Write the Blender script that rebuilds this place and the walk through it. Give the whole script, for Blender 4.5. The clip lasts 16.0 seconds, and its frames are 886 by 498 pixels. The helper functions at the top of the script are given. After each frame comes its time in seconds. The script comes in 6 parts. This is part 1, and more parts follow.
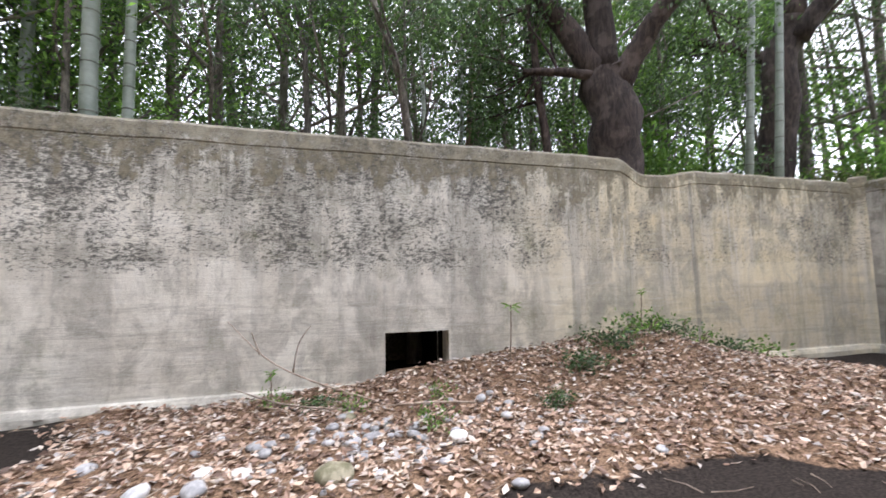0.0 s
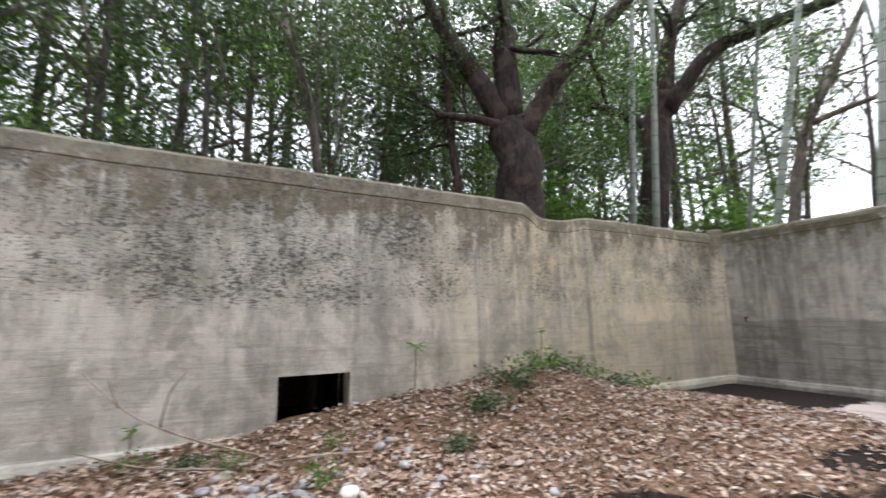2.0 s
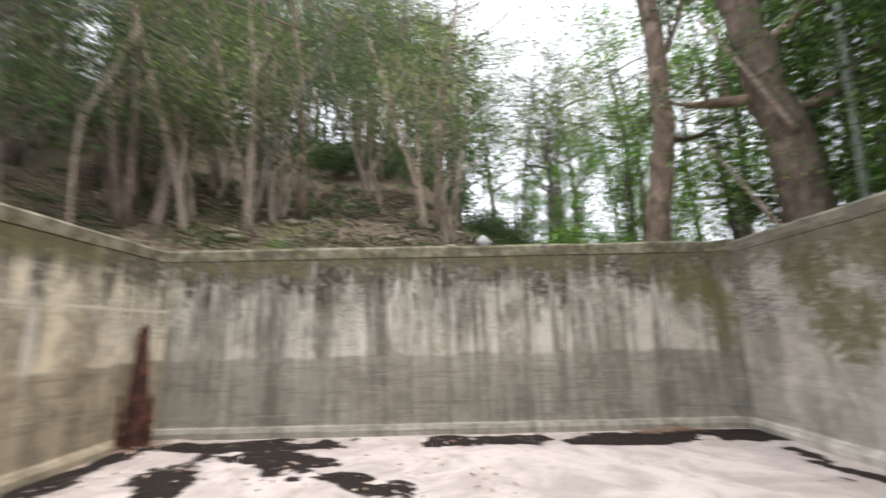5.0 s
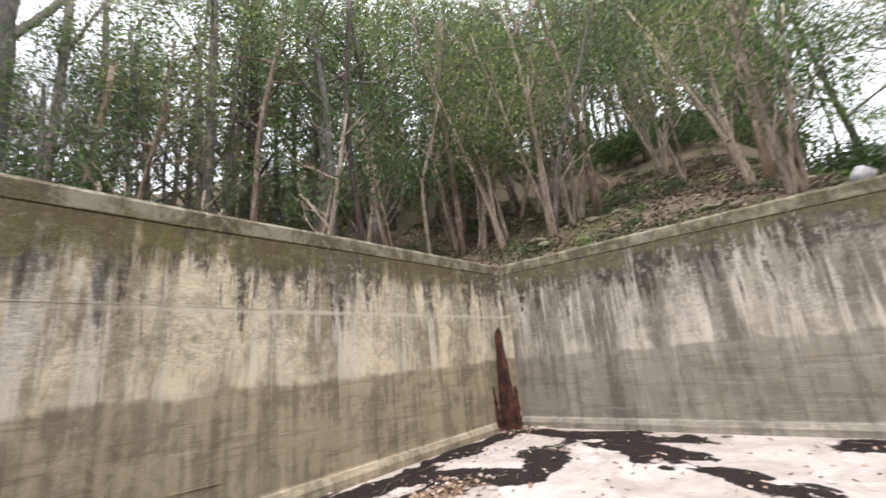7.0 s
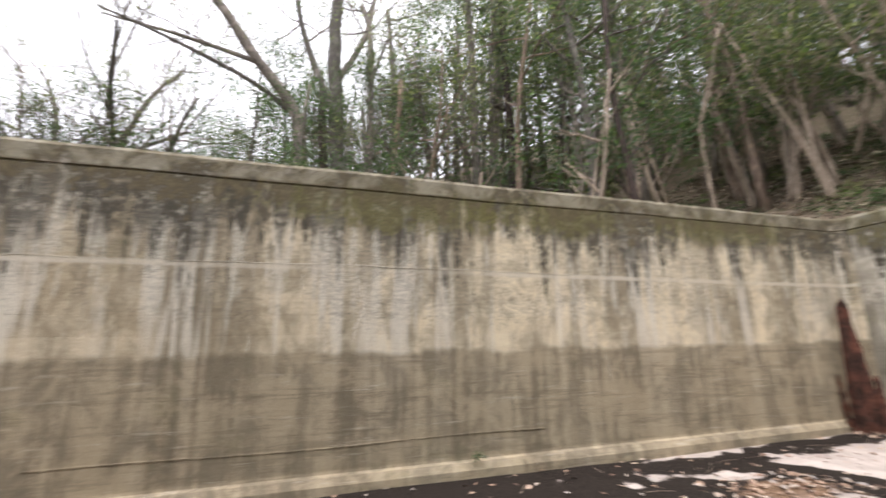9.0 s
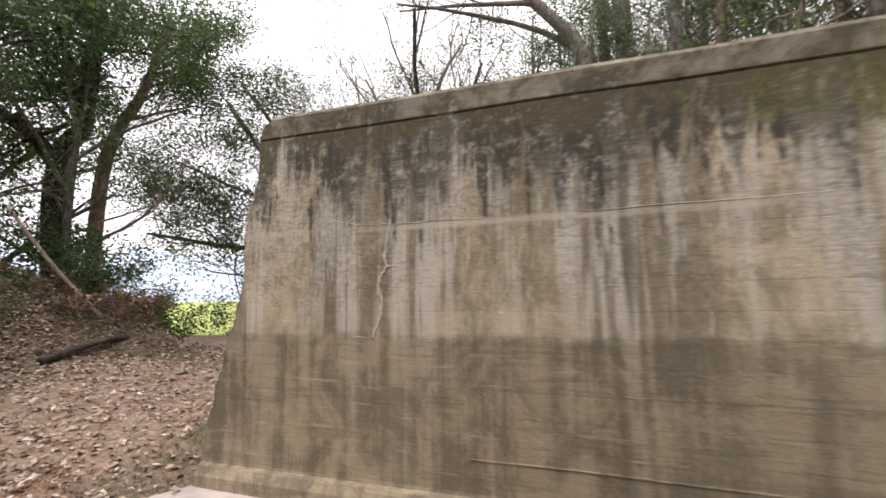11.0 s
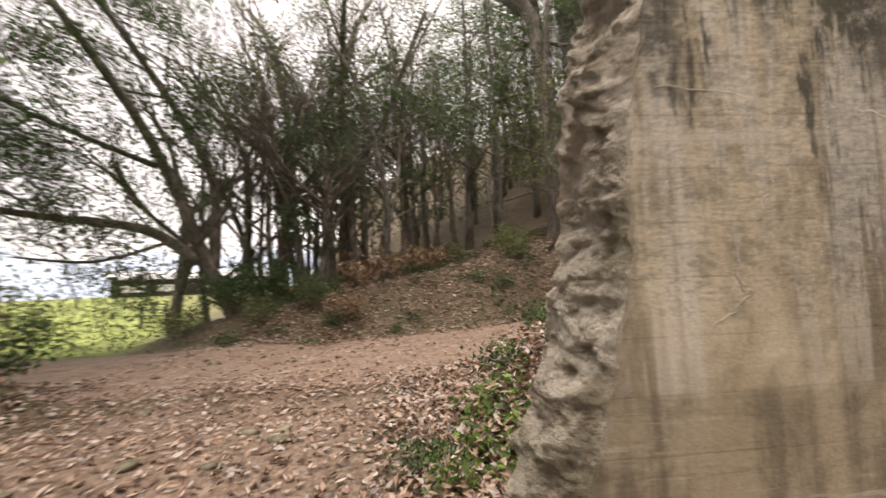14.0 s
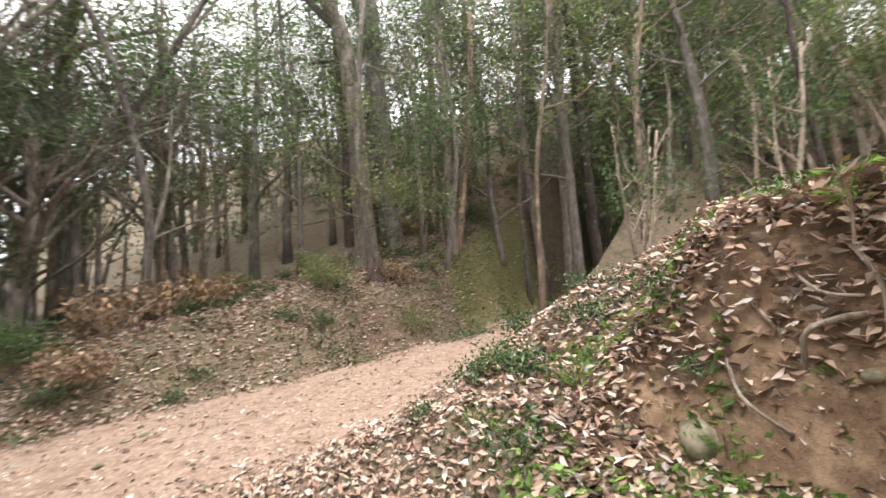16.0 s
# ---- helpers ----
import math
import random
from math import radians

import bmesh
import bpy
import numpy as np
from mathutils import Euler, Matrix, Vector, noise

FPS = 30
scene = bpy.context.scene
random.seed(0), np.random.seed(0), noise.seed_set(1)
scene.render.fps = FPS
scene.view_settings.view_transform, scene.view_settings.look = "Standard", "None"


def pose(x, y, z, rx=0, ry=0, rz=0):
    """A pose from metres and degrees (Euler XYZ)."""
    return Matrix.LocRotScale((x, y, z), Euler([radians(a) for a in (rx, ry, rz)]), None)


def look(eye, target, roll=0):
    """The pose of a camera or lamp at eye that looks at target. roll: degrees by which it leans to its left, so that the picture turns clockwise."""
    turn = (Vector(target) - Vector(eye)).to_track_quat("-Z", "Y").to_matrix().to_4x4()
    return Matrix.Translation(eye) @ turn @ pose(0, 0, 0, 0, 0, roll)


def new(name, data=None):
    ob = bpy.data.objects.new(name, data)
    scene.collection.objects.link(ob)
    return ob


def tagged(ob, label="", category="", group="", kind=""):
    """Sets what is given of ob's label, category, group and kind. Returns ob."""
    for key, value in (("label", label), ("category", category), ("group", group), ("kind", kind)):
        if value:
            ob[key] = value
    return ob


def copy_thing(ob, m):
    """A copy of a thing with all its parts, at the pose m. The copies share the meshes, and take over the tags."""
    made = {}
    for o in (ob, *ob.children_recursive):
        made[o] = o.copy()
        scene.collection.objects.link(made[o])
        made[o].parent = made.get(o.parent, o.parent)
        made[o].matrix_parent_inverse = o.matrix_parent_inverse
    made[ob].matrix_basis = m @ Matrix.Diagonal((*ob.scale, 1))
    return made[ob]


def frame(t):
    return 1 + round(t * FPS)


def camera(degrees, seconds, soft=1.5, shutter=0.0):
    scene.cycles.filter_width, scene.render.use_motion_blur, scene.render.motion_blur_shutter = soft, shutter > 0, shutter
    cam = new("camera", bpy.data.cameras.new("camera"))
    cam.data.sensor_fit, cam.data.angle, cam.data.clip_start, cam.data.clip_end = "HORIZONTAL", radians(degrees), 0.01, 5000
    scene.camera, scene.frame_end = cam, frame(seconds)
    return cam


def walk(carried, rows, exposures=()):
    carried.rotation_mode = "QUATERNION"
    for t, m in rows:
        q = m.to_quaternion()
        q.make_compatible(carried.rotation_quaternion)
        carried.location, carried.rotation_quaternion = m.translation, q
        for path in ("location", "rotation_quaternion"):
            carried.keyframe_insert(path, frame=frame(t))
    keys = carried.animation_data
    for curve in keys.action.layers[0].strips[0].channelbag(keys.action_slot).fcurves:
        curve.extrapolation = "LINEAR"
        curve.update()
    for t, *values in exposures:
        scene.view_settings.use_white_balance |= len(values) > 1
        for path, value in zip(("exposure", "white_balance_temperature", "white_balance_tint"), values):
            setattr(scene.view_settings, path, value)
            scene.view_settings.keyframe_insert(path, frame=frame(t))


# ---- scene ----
cam = camera(93.3, 16.0, shutter=0.6)
# seconds, eye x y z, yaw, pitch, roll
PATH = [
    (0.0, -0.209, 2.501, 1.385, -16.23, 4.98, -0.92),
    (0.5, -0.159, 2.540, 1.376, -20.85, 7.10, -0.30),
    (1.0, -0.006, 2.541, 1.388, -29.10, 8.78, -0.28),
    (1.5, 0.055, 2.518, 1.485, -31.39, 8.86, -0.13),
    (2.0, -0.056, 2.536, 1.434, -27.74, 9.51, -0.72),
    (2.5, -0.300, 2.520, 1.371, -15.42, 9.55, -1.16),
    (3.0, -0.701, 2.448, 1.384, 7.22, 9.33, -0.83),
    (3.5, -0.921, 2.373, 1.532, 29.24, 8.96, -0.97),
    (4.0, -0.818, 2.472, 1.630, 52.87, 10.67, -0.87),
    (4.5, -0.787, 2.498, 1.659, 70.48, 11.03, -0.20),
    (5.0, -0.665, 2.568, 1.716, 89.74, 11.42, -1.22),
    (5.2, -0.552, 2.651, 1.715, 96.83, 12.26, -2.10),
    (7.5, -0.533, 2.207, 1.440, 135.87, 13.98, -4.66),
    (8.0, -0.446, 2.182, 1.473, 144.07, 13.44, -3.54),
    (8.5, -0.358, 2.161, 1.434, 152.52, 13.26, -2.44),
    (9.0, 0.020, 1.941, 1.447, 162.38, 12.23, -0.89),
    (9.5, 0.363, 1.702, 1.466, 172.18, 10.36, 0.78),
    (10.0, 0.712, 1.353, 1.587, 184.95, 7.17, 2.05),
    (10.2, 0.807, 1.194, 1.613, 189.64, 6.19, 1.55),
    (12.3, 2.968, -0.335, 1.640, 200.01, 7.32, -1.33),
    (12.5, 3.237, -0.390, 1.627, 198.70, 7.01, -0.82),
    (13.0, 3.964, -0.626, 1.683, 192.25, 5.94, -0.84),
    (13.5, 4.510, -0.900, 1.710, 185.78, 6.00, -1.41),
    (14.0, 5.096, -1.265, 1.739, 175.02, 4.34, -2.30),
    (14.5, 5.441, -1.668, 1.758, 165.19, 4.32, -2.35),
    (15.0, 5.809, -2.166, 1.886, 157.64, 5.50, -3.39),
    (15.5, 6.069, -2.569, 1.942, 149.33, 5.82, -2.80),
    (16.0, 6.269, -3.016, 1.933, 140.87, 6.62, -3.88),
]
EXPOSURES = [(0.0, 1.52, 6000, 17), (3.0, 1.0, 6150, 15), (5.0, 0.92, 6250, 14), (7.5, 1.08, 6350, 15), (9.5, 0.98, 6500, 17), (12.5, 0.45, 7000, 21), (14.0, 0.58, 7350, 20), (15.4, 1.12, 7500, 20), (16.0, 1.5, 6700, 16)]
walk(cam, [(t, pose(x, y, z, 90 + pitch, 0, yaw) @ pose(0, 0, 0, 0, 0, roll)) for t, x, y, z, yaw, pitch, roll in PATH], EXPOSURES)

# ---------------------------------------------------------------- light
world = bpy.data.worlds.new("overcast_sky")
scene.world = world
world.use_nodes = True
wn = world.node_tree
sky = wn.nodes.new("ShaderNodeTexSky")
sky.sky_type = 'NISHITA'
sky.sun_disc = False
sky.sun_elevation, sky.sun_rotation = radians(75), radians(40)
sky.air_density, sky.dust_density, sky.ozone_density = 1.0, 7.0, 0.6
soft_sky = wn.nodes.new("ShaderNodeHueSaturation")
soft_sky.inputs["Saturation"].default_value = 0.45
wn.links.new(sky.outputs[0], soft_sky.inputs["Color"])
cloud = wn.nodes.new("ShaderNodeMix")        # even cloud cover over the clear sky
cloud.data_type = 'RGBA'
cloud.inputs[0].default_value = 0.85
cloud.inputs[7].default_value = (8.4, 8.6, 8.9, 1)
wn.links.new(soft_sky.outputs[0], cloud.inputs[6])
wn.links.new(cloud.outputs[2], wn.nodes["Background"].inputs["Color"])
wn.nodes["Background"].inputs["Strength"].default_value = 0.15

sun_data = bpy.data.lights.new("sun", 'SUN')
sun_data.energy, sun_data.angle, sun_data.color = 1.5, radians(40), (1.0, 0.96, 0.9)
sun_ob = new("sun", sun_data)
sun_ob.matrix_world = look((6, 7, 35), (0, 0, 0))

# ---------------------------------------------------------------- plan, in metres
NY, SY, WX, EX = 7.92, -2.63, -8.45, 9.70       # inner faces of the walls
TOP, THICK, S_THICK = 3.36, 0.60, 0.38
FLAT = 0.0
HOLE_L, HOLE_R, HOLE_B, HOLE_T = 0.58, 1.43, 0.17, 0.79     # drain through the north wall


def clamp01(v):
    return max(0.0, min(1.0, v))


def ease(a, b, v):
    v = clamp01((v - a) / (b - a))
    return v * v * (3 - 2 * v)


def soft_ramp(v, k=1.0):
    return k * math.log1p(math.exp(min(40.0, v / k)))


def lerp(a, b, f):
    return a + (b - a) * f


def fbm(x, y, z=0.0, octaves=4, scale=1.0):
    total, amp = 0.0, 1.0
    for i in range(octaves):
        total += amp * noise.noise((x * scale, y * scale, z * scale + 7.3 * i))
        scale *= 2.03
        amp *= 0.5
    return total


def path_centre(x):
    return -8.7 - 0.24 * soft_ramp(5.0 - x, 1.5)


def path_half(x):
    return lerp(1.05, 2.0, ease(-1, 5.5, x))


def path_height(x):
    return 0.47 + 0.09 * soft_ramp(4.5 - x, 1.2)


def outside_height(x, y):
    """Natural ground outside the enclosure."""
    u = -0.8 * x - 0.6 * y
    h = 0.33 + 0.22 * soft_ramp(u + 0.5, 0.8) + 0.46 * soft_ramp(u - 8.5, 1.0) * ease(8.0, 1.0, y)
    # wooded bank past the path
    far = path_centre(x) - path_half(x) - y
    h += 0.62 * ease(0.0, 1.6, far) * ease(14.0, 9.0, x)
    h = lerp(h, 0.25, ease(9.5, 13.5, x) * ease(-2.0, -7.0, y))
    # spoil bank heaped against the back of the south wall
    if y < -2.0 and x < 6.0:
        n = 0.22 * fbm(x, y, 2.0, 3, 0.9)
        d = min(4.95 - x + 0.1 * (y + 4.0), 0.9 * (y - (path_centre(x) + path_half(x) + 0.1))) + n
        slope = 0.45 + 0.68 * soft_ramp(d, 0.15)
        e = 4.75 - x + n
        cut = 0.5 + 0.45 * max(0.0, min(e, 0.9)) + 1.35 * ease(0.85, 1.35, e) + 0.12 * max(0.0, e - 1.3)
        bank = lerp(slope, cut, ease(-4.7, -3.8, y) * ease(-0.1, 0.2, d))
        if d > -0.3:
            h = max(h, min(bank, 3.05))
    # heap of earth and leaves beside the way out
    h += 2.1 * math.exp(-((x - 12.0) / 2.0) ** 2 - ((y + 4.4) / 2.2) ** 2) + 0.85 * math.exp(-((x - 10.1) / 0.9) ** 2 - ((y + 6.1) / 0.85) ** 2)
    # hillside to the west
    if x < WX + 0.4:
        k = lerp(0.57, 0.09, ease(0.5, 6.5, y))
        west = 3.22 + k * max(0.0, WX - 0.5 - x) + 0.10 * max(0.0, -y - 1.0)
        h = max(h, west)
    # ground behind the north wall falls gently away
    if y > NY:
        north = 3.08 - 0.10 * max(0.0, y - NY - 2.0) + 0.1 * max(0.0, WX - x) * 0.6
        h = max(north, min(h, 3.3)) if x > WX else max(north, h)
        h = lerp(h, -1.0, ease(14, 40, y))
    elif x > EX - 0.2:
        h = max(h, lerp(2.7, 0.45, ease(3.0, -2.5, y)) - 0.08 * max(0.0, x - EX), 0.3)
    # path bed
    if -30 < x < 40:
        off = abs(y - path_centre(x)) - path_half(x)
        h = lerp(path_height(x), h, ease(-0.15, 0.9, off))
    h += 0.10 * fbm(x, y, 0.0, 4, 0.45) * ease(16.0, 10.0, x)
    h = min(h, 17.0)
    if x > 8 and y < -8:
        h += min(1.0, 0.018 * max(0.0, math.hypot(x, y) - 20.0))
    return lerp(h, -1.5, ease(85, 150, math.hypot(x, y))) if x > -10 else h


def entry_ramp(x, y):
    """Trodden earth that climbs from the floor to the path through the gap in the walls."""
    return 0.52 * ease(-0.5, -5.5, y) + 0.25 * ease(5.0, 10.0, x) * ease(3.0, -2.0, y)


def ground_height(x, y):
    inside = WX - 0.25 < x < EX + 0.25 and SY - 0.25 < y < NY + 0.25
    culvert = HOLE_L - 0.2 < x < HOLE_R + 0.2 and NY < y < NY + 2.0
    if inside or culvert:
        return -0.06 + entry_ramp(x, y) * ease(4.3, 5.4, x)
    h = outside_height(x, y)
    if x > 4.0 and y < SY:
        gap = ease(4.9, 5.4, x) * ease(-6.2, -4.2, y) * ease(9.7, 8.5, x)
        h = lerp(h, entry_ramp(x, y) + 0.04 * fbm(x, y, 1.0, 3, 0.8), gap)
    return h


def mound(x, y):
    """Heaped litter against the north wall, above the slab."""
    v = 0.52 * math.exp(-((x - 4.1) / 1.5) ** 2 - ((y - 7.55) / 0.85) ** 2)
    v += 0.30 * math.exp(-((x - 1.8) / 1.6) ** 2 - ((y - 7.9) / 1.0) ** 2)
    v += 0.16 * math.exp(-((x - 5.2) / 1.6) ** 2 - ((y - 6.3) / 1.1) ** 2)
    return v + 0.07 * litter(x, y) * (1 + fbm(x, y, 3.0, 3, 1.6))


def litter(x, y):
    """How thickly dead leaves lie on the floor, 0 to 1."""
    n = 0.35 * fbm(x, y, 5.0, 4, 0.8)
    v = ease(-3.0, -2.1, x + n) * ease(7.7, 6.8, x + n - 0.12 * (7.9 - y))
    edge = lerp(5.05, 3.9, ease(2.6, 4.4, x))
    v *= ease(edge - 0.25, edge + 0.3, y + n)
    v *= 1 - 0.95 * math.exp(-((x - 5.5) / 0.9) ** 2 - ((y - 4.5) / 0.28) ** 2)
    v = max(v, 0.9 * ease(4.6, 5.6, x + n) * ease(3.0, 0.5, y + n))
    v = max(v, 0.75 * math.exp(-((x - 1.9 + n) / 1.6) ** 2 - ((y + 2.1 + 0.4 * n) / 0.30) ** 2))
    v = max(v, 0.8 * math.exp(-((x + 4.3 + n) / 0.75) ** 2 - ((y + 1.2 + n) / 0.42) ** 2))
    v = max(v, 0.9 * math.exp(-((x + 8.15) / 0.22) ** 2 - ((y - 6.3) / 0.9) ** 2))
    v = max(v, 0.8 * math.exp(-((x + 8.0) / 0.45) ** 2 - ((y + 2.25) / 0.35) ** 2))
    return clamp01(v)


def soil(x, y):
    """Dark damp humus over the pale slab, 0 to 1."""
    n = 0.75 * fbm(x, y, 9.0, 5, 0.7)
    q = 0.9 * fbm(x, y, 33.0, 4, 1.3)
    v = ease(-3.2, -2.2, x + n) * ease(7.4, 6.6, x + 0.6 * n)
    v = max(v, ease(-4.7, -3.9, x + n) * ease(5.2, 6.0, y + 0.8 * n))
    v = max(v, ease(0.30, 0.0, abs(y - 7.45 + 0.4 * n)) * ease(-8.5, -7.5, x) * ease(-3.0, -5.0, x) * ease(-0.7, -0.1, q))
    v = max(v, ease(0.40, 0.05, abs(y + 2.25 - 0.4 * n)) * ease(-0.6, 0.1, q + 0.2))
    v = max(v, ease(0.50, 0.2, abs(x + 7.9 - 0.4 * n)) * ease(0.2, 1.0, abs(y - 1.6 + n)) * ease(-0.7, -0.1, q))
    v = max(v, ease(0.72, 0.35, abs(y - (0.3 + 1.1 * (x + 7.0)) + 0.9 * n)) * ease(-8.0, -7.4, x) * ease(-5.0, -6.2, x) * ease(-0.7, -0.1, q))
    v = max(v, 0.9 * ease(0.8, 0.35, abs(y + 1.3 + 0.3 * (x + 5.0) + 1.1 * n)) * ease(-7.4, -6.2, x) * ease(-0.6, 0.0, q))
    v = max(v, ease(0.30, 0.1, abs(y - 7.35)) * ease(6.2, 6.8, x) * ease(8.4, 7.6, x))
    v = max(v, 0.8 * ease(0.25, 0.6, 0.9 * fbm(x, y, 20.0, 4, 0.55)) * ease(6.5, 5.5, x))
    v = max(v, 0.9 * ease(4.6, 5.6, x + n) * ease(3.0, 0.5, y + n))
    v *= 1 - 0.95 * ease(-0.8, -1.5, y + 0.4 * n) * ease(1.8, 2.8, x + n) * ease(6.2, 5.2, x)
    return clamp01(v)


# ---------------------------------------------------------------- materials
def material(name):
    m = bpy.data.materials.new(name)
    m.use_nodes = True
    return m, m.node_tree, m.node_tree.nodes["Principled BSDF"]


def node(nt, kind, inputs=None, operation="", interpolation_type="", attribute_name=""):
    n = nt.nodes.new("ShaderNode" + kind)
    if operation:
        n.operation = operation
    if interpolation_type:
        n.interpolation_type = interpolation_type
    if attribute_name:
        n.attribute_name = attribute_name
    for key, value in (inputs or {}).items():
        if isinstance(value, bpy.types.NodeSocket):
            nt.links.new(value, n.inputs[key])
        else:
            n.inputs[key].default_value = value
    return n


def position(nt, scale=(1, 1, 1), offset=(0, 0, 0)):
    g = node(nt, "NewGeometry")
    return node(nt, "Mapping", {"Vector": g.outputs["Position"], "Scale": scale, "Location": offset}).outputs[0]


def noisy(nt, vec, scale, detail=4.0, rough=0.55, distort=0.0):
    return node(nt, "TexNoise", {"Vector": vec, "Scale": scale, "Detail": detail, "Roughness": rough, "Distortion": distort}).outputs["Fac"]


def span(nt, v, lo, hi, a=0.0, b=1.0, smooth=True):
    return node(nt, "MapRange", {"Value": v, "From Min": lo, "From Max": hi, "To Min": a, "To Max": b},
                interpolation_type='SMOOTHSTEP' if smooth else 'LINEAR').outputs[0]


def calc(nt, op, a, b=0.0):
    return node(nt, "Math", {0: a, 1: b}, operation=op).outputs[0]


def blend(nt, f, a, b, mode='MIX'):
    n = nt.nodes.new("ShaderNodeMix")
    n.data_type, n.blend_type = 'RGBA', mode
    for slot, value in ((0, f), (6, a), (7, b)):
        if isinstance(value, bpy.types.NodeSocket):
            nt.links.new(value, n.inputs[slot])
        else:
            n.inputs[slot].default_value = value if slot == 0 else (*value, 1)
    return n.outputs[2]


def bumped(nt, bsdf, height, strength=0.4, distance=0.02):
    b = node(nt, "Bump", {"Height": height, "Strength": strength, "Distance": distance})
    nt.links.new(b.outputs[0], bsdf.inputs["Normal"])


def concrete(name, light, grey, along=0, seed=0.0, tide=0.6, tide_from=None, crest=0.35, crest_tint=(0.10, 0.088, 0.045), drips=0.7, damp_runs=0.75, grainy=1.0, lime=0.6, lichen=0.5, lichen_to=None, moss=0.3, warm=None, columns=(), moss_spots=(), joint_line=0.0):
    """Board-marked old concrete: rain runs and lime under a mossy crest, flecks of lichen, an old water line.
    along: the axis the wall runs on; columns: (place, half width, strength) of broad damp stains."""
    m, nt, bsdf = material(name)
    off = (seed * 3.7, seed * 5.1, seed * 0.9)
    xyz = node(nt, "SeparateXYZ", {0: node(nt, "NewGeometry").outputs["Position"]}).outputs
    s, z = xyz[along], xyz[2]

    def tex(scale, size, detail=5, rough=0.6, distort=0.0, shift=0.0):
        return noisy(nt, position(nt, scale, (off[0] + shift, off[1] + shift, off[2])), size, detail, rough, distort)

    def wobbled(v, noise_out, by):
        return calc(nt, 'ADD', v, calc(nt, 'MULTIPLY', calc(nt, 'SUBTRACT', noise_out, 0.5), by))

    def times(*vs):
        out = vs[0]
        for v in vs[1:]:
            out = calc(nt, 'MULTIPLY', out, v)
        return out

    blotch = tex((1, 1, 1), 0.75, 6, 0.62, 0.4)
    cloud_ = tex((1, 1, 0.8), 2.6, 7, 0.7, 0.5)
    fine = tex((1, 1, 1), 9.0, 7, 0.72)
    grit = tex((1, 1, 1), 70.0, 3, 0.6)
    grain = tex((0.8, 0.8, 9.0), 2.2, 7, 0.72, 0.1)
    rain = tex((3.0, 3.0, 0.14), 1.0, 4, 0.6, 0.25)
    thread = tex((8.0, 8.0, 0.35), 1.0, 6, 0.68, 0.25)
    # planks of the shuttering, each a little lighter or darker
    plank = calc(nt, 'FLOOR', calc(nt, 'ADD', calc(nt, 'MULTIPLY', z, 5.2), calc(nt, 'MULTIPLY', blotch, 0.25)))
    tone = node(nt, "TexWhiteNoise", {"Vector": node(nt, "CombineXYZ", {0: calc(nt, 'FLOOR', calc(nt, 'ADD', calc(nt, 'MULTIPLY', s, 0.3), calc(nt, 'MULTIPLY', plank, 0.37))), 1: plank, 2: seed}).outputs[0]}).outputs["Value"]
    col = blend(nt, span(nt, calc(nt, 'ADD', blotch, calc(nt, 'MULTIPLY', calc(nt, 'SUBTRACT', cloud_, 0.5), 0.5)), 0.38, 0.62), light, grey)
    if warm:
        col = blend(nt, times(span(nt, wobbled(s, cloud_, 2.2), warm[0], warm[1]), span(nt, blotch, 0.3, 0.6, 0.65, 1.0)), col, warm[2])
    col = blend(nt, times(span(nt, cloud_, 0.47, 0.62), 0.6), col, tuple(c * 0.6 for c in grey))
    stain = tex((1.0, 1.0, 0.55), 1.5, 7, 0.7, 0.6, 12.0)
    col = blend(nt, times(span(nt, stain, 0.50, 0.62), 0.5), col, tuple(c * 0.5 for c in grey))
    col = blend(nt, 0.5, col, blend(nt, tone, (0.36, 0.36, 0.36), (0.62, 0.62, 0.62)), 'SOFT_LIGHT')
    col = blend(nt, times(span(nt, grain, 0.53, 0.64), span(nt, cloud_, 0.36, 0.6, 0.1 * grainy, 0.5 * grainy)), col, tuple(c * 0.55 for c in grey))
    col = blend(nt, times(span(nt, grain, 0.44, 0.36), span(nt, cloud_, 0.6, 0.4, 0.05 * grainy, 0.35 * grainy)), col, tuple(min(0.8, c * 1.25) for c in light))
    # broad soft rain columns, and those with a place of their own
    wide = tex((1.7, 1.7, 0.22), 1.0, 6, 0.66, 0.4, 4.0)
    col = blend(nt, times(span(nt, wide, 0.47, 0.58), damp_runs, span(nt, fine, 0.3, 0.6, 0.45, 1.0)), col, tuple(c * 0.45 for c in grey))
    for place, half, strength in columns:
        dist_ = calc(nt, 'ABSOLUTE', calc(nt, 'SUBTRACT', wobbled(s, thread, 0.9 * half + 0.12), place))
        col = blend(nt, times(span(nt, dist_, half, half * 0.35), strength, span(nt, fine, 0.3, 0.55, 0.45, 1.0)), col, tuple(c * 0.42 for c in grey))
    # lime runs and pale bleached threads
    pale = times(span(nt, rain, 0.50, 0.58), span(nt, thread, 0.43, 0.54), span(nt, z, 0.7, 1.7, 0.25, 1.0), lime)
    col = blend(nt, pale, col, (0.70, 0.65, 0.55))
    chalk = times(span(nt, tex((6.0, 6.0, 0.5), 1.0, 8, 0.75, 0.3, 9.0), 0.535, 0.585), span(nt, z, 0.9, 2.0), lime * 0.75)
    col = blend(nt, chalk, col, (0.68, 0.64, 0.55))
    # old water level, with level scum lines under it
    lvl = wobbled(wobbled(z, tex((0.8, 0.8, 0.8), 1.3, 3), 0.22), thread, 0.10)
    under = span(nt, lvl, 1.37, 1.29)
    if tide_from:
        under = times(under, span(nt, s, tide_from[0], tide_from[1]))
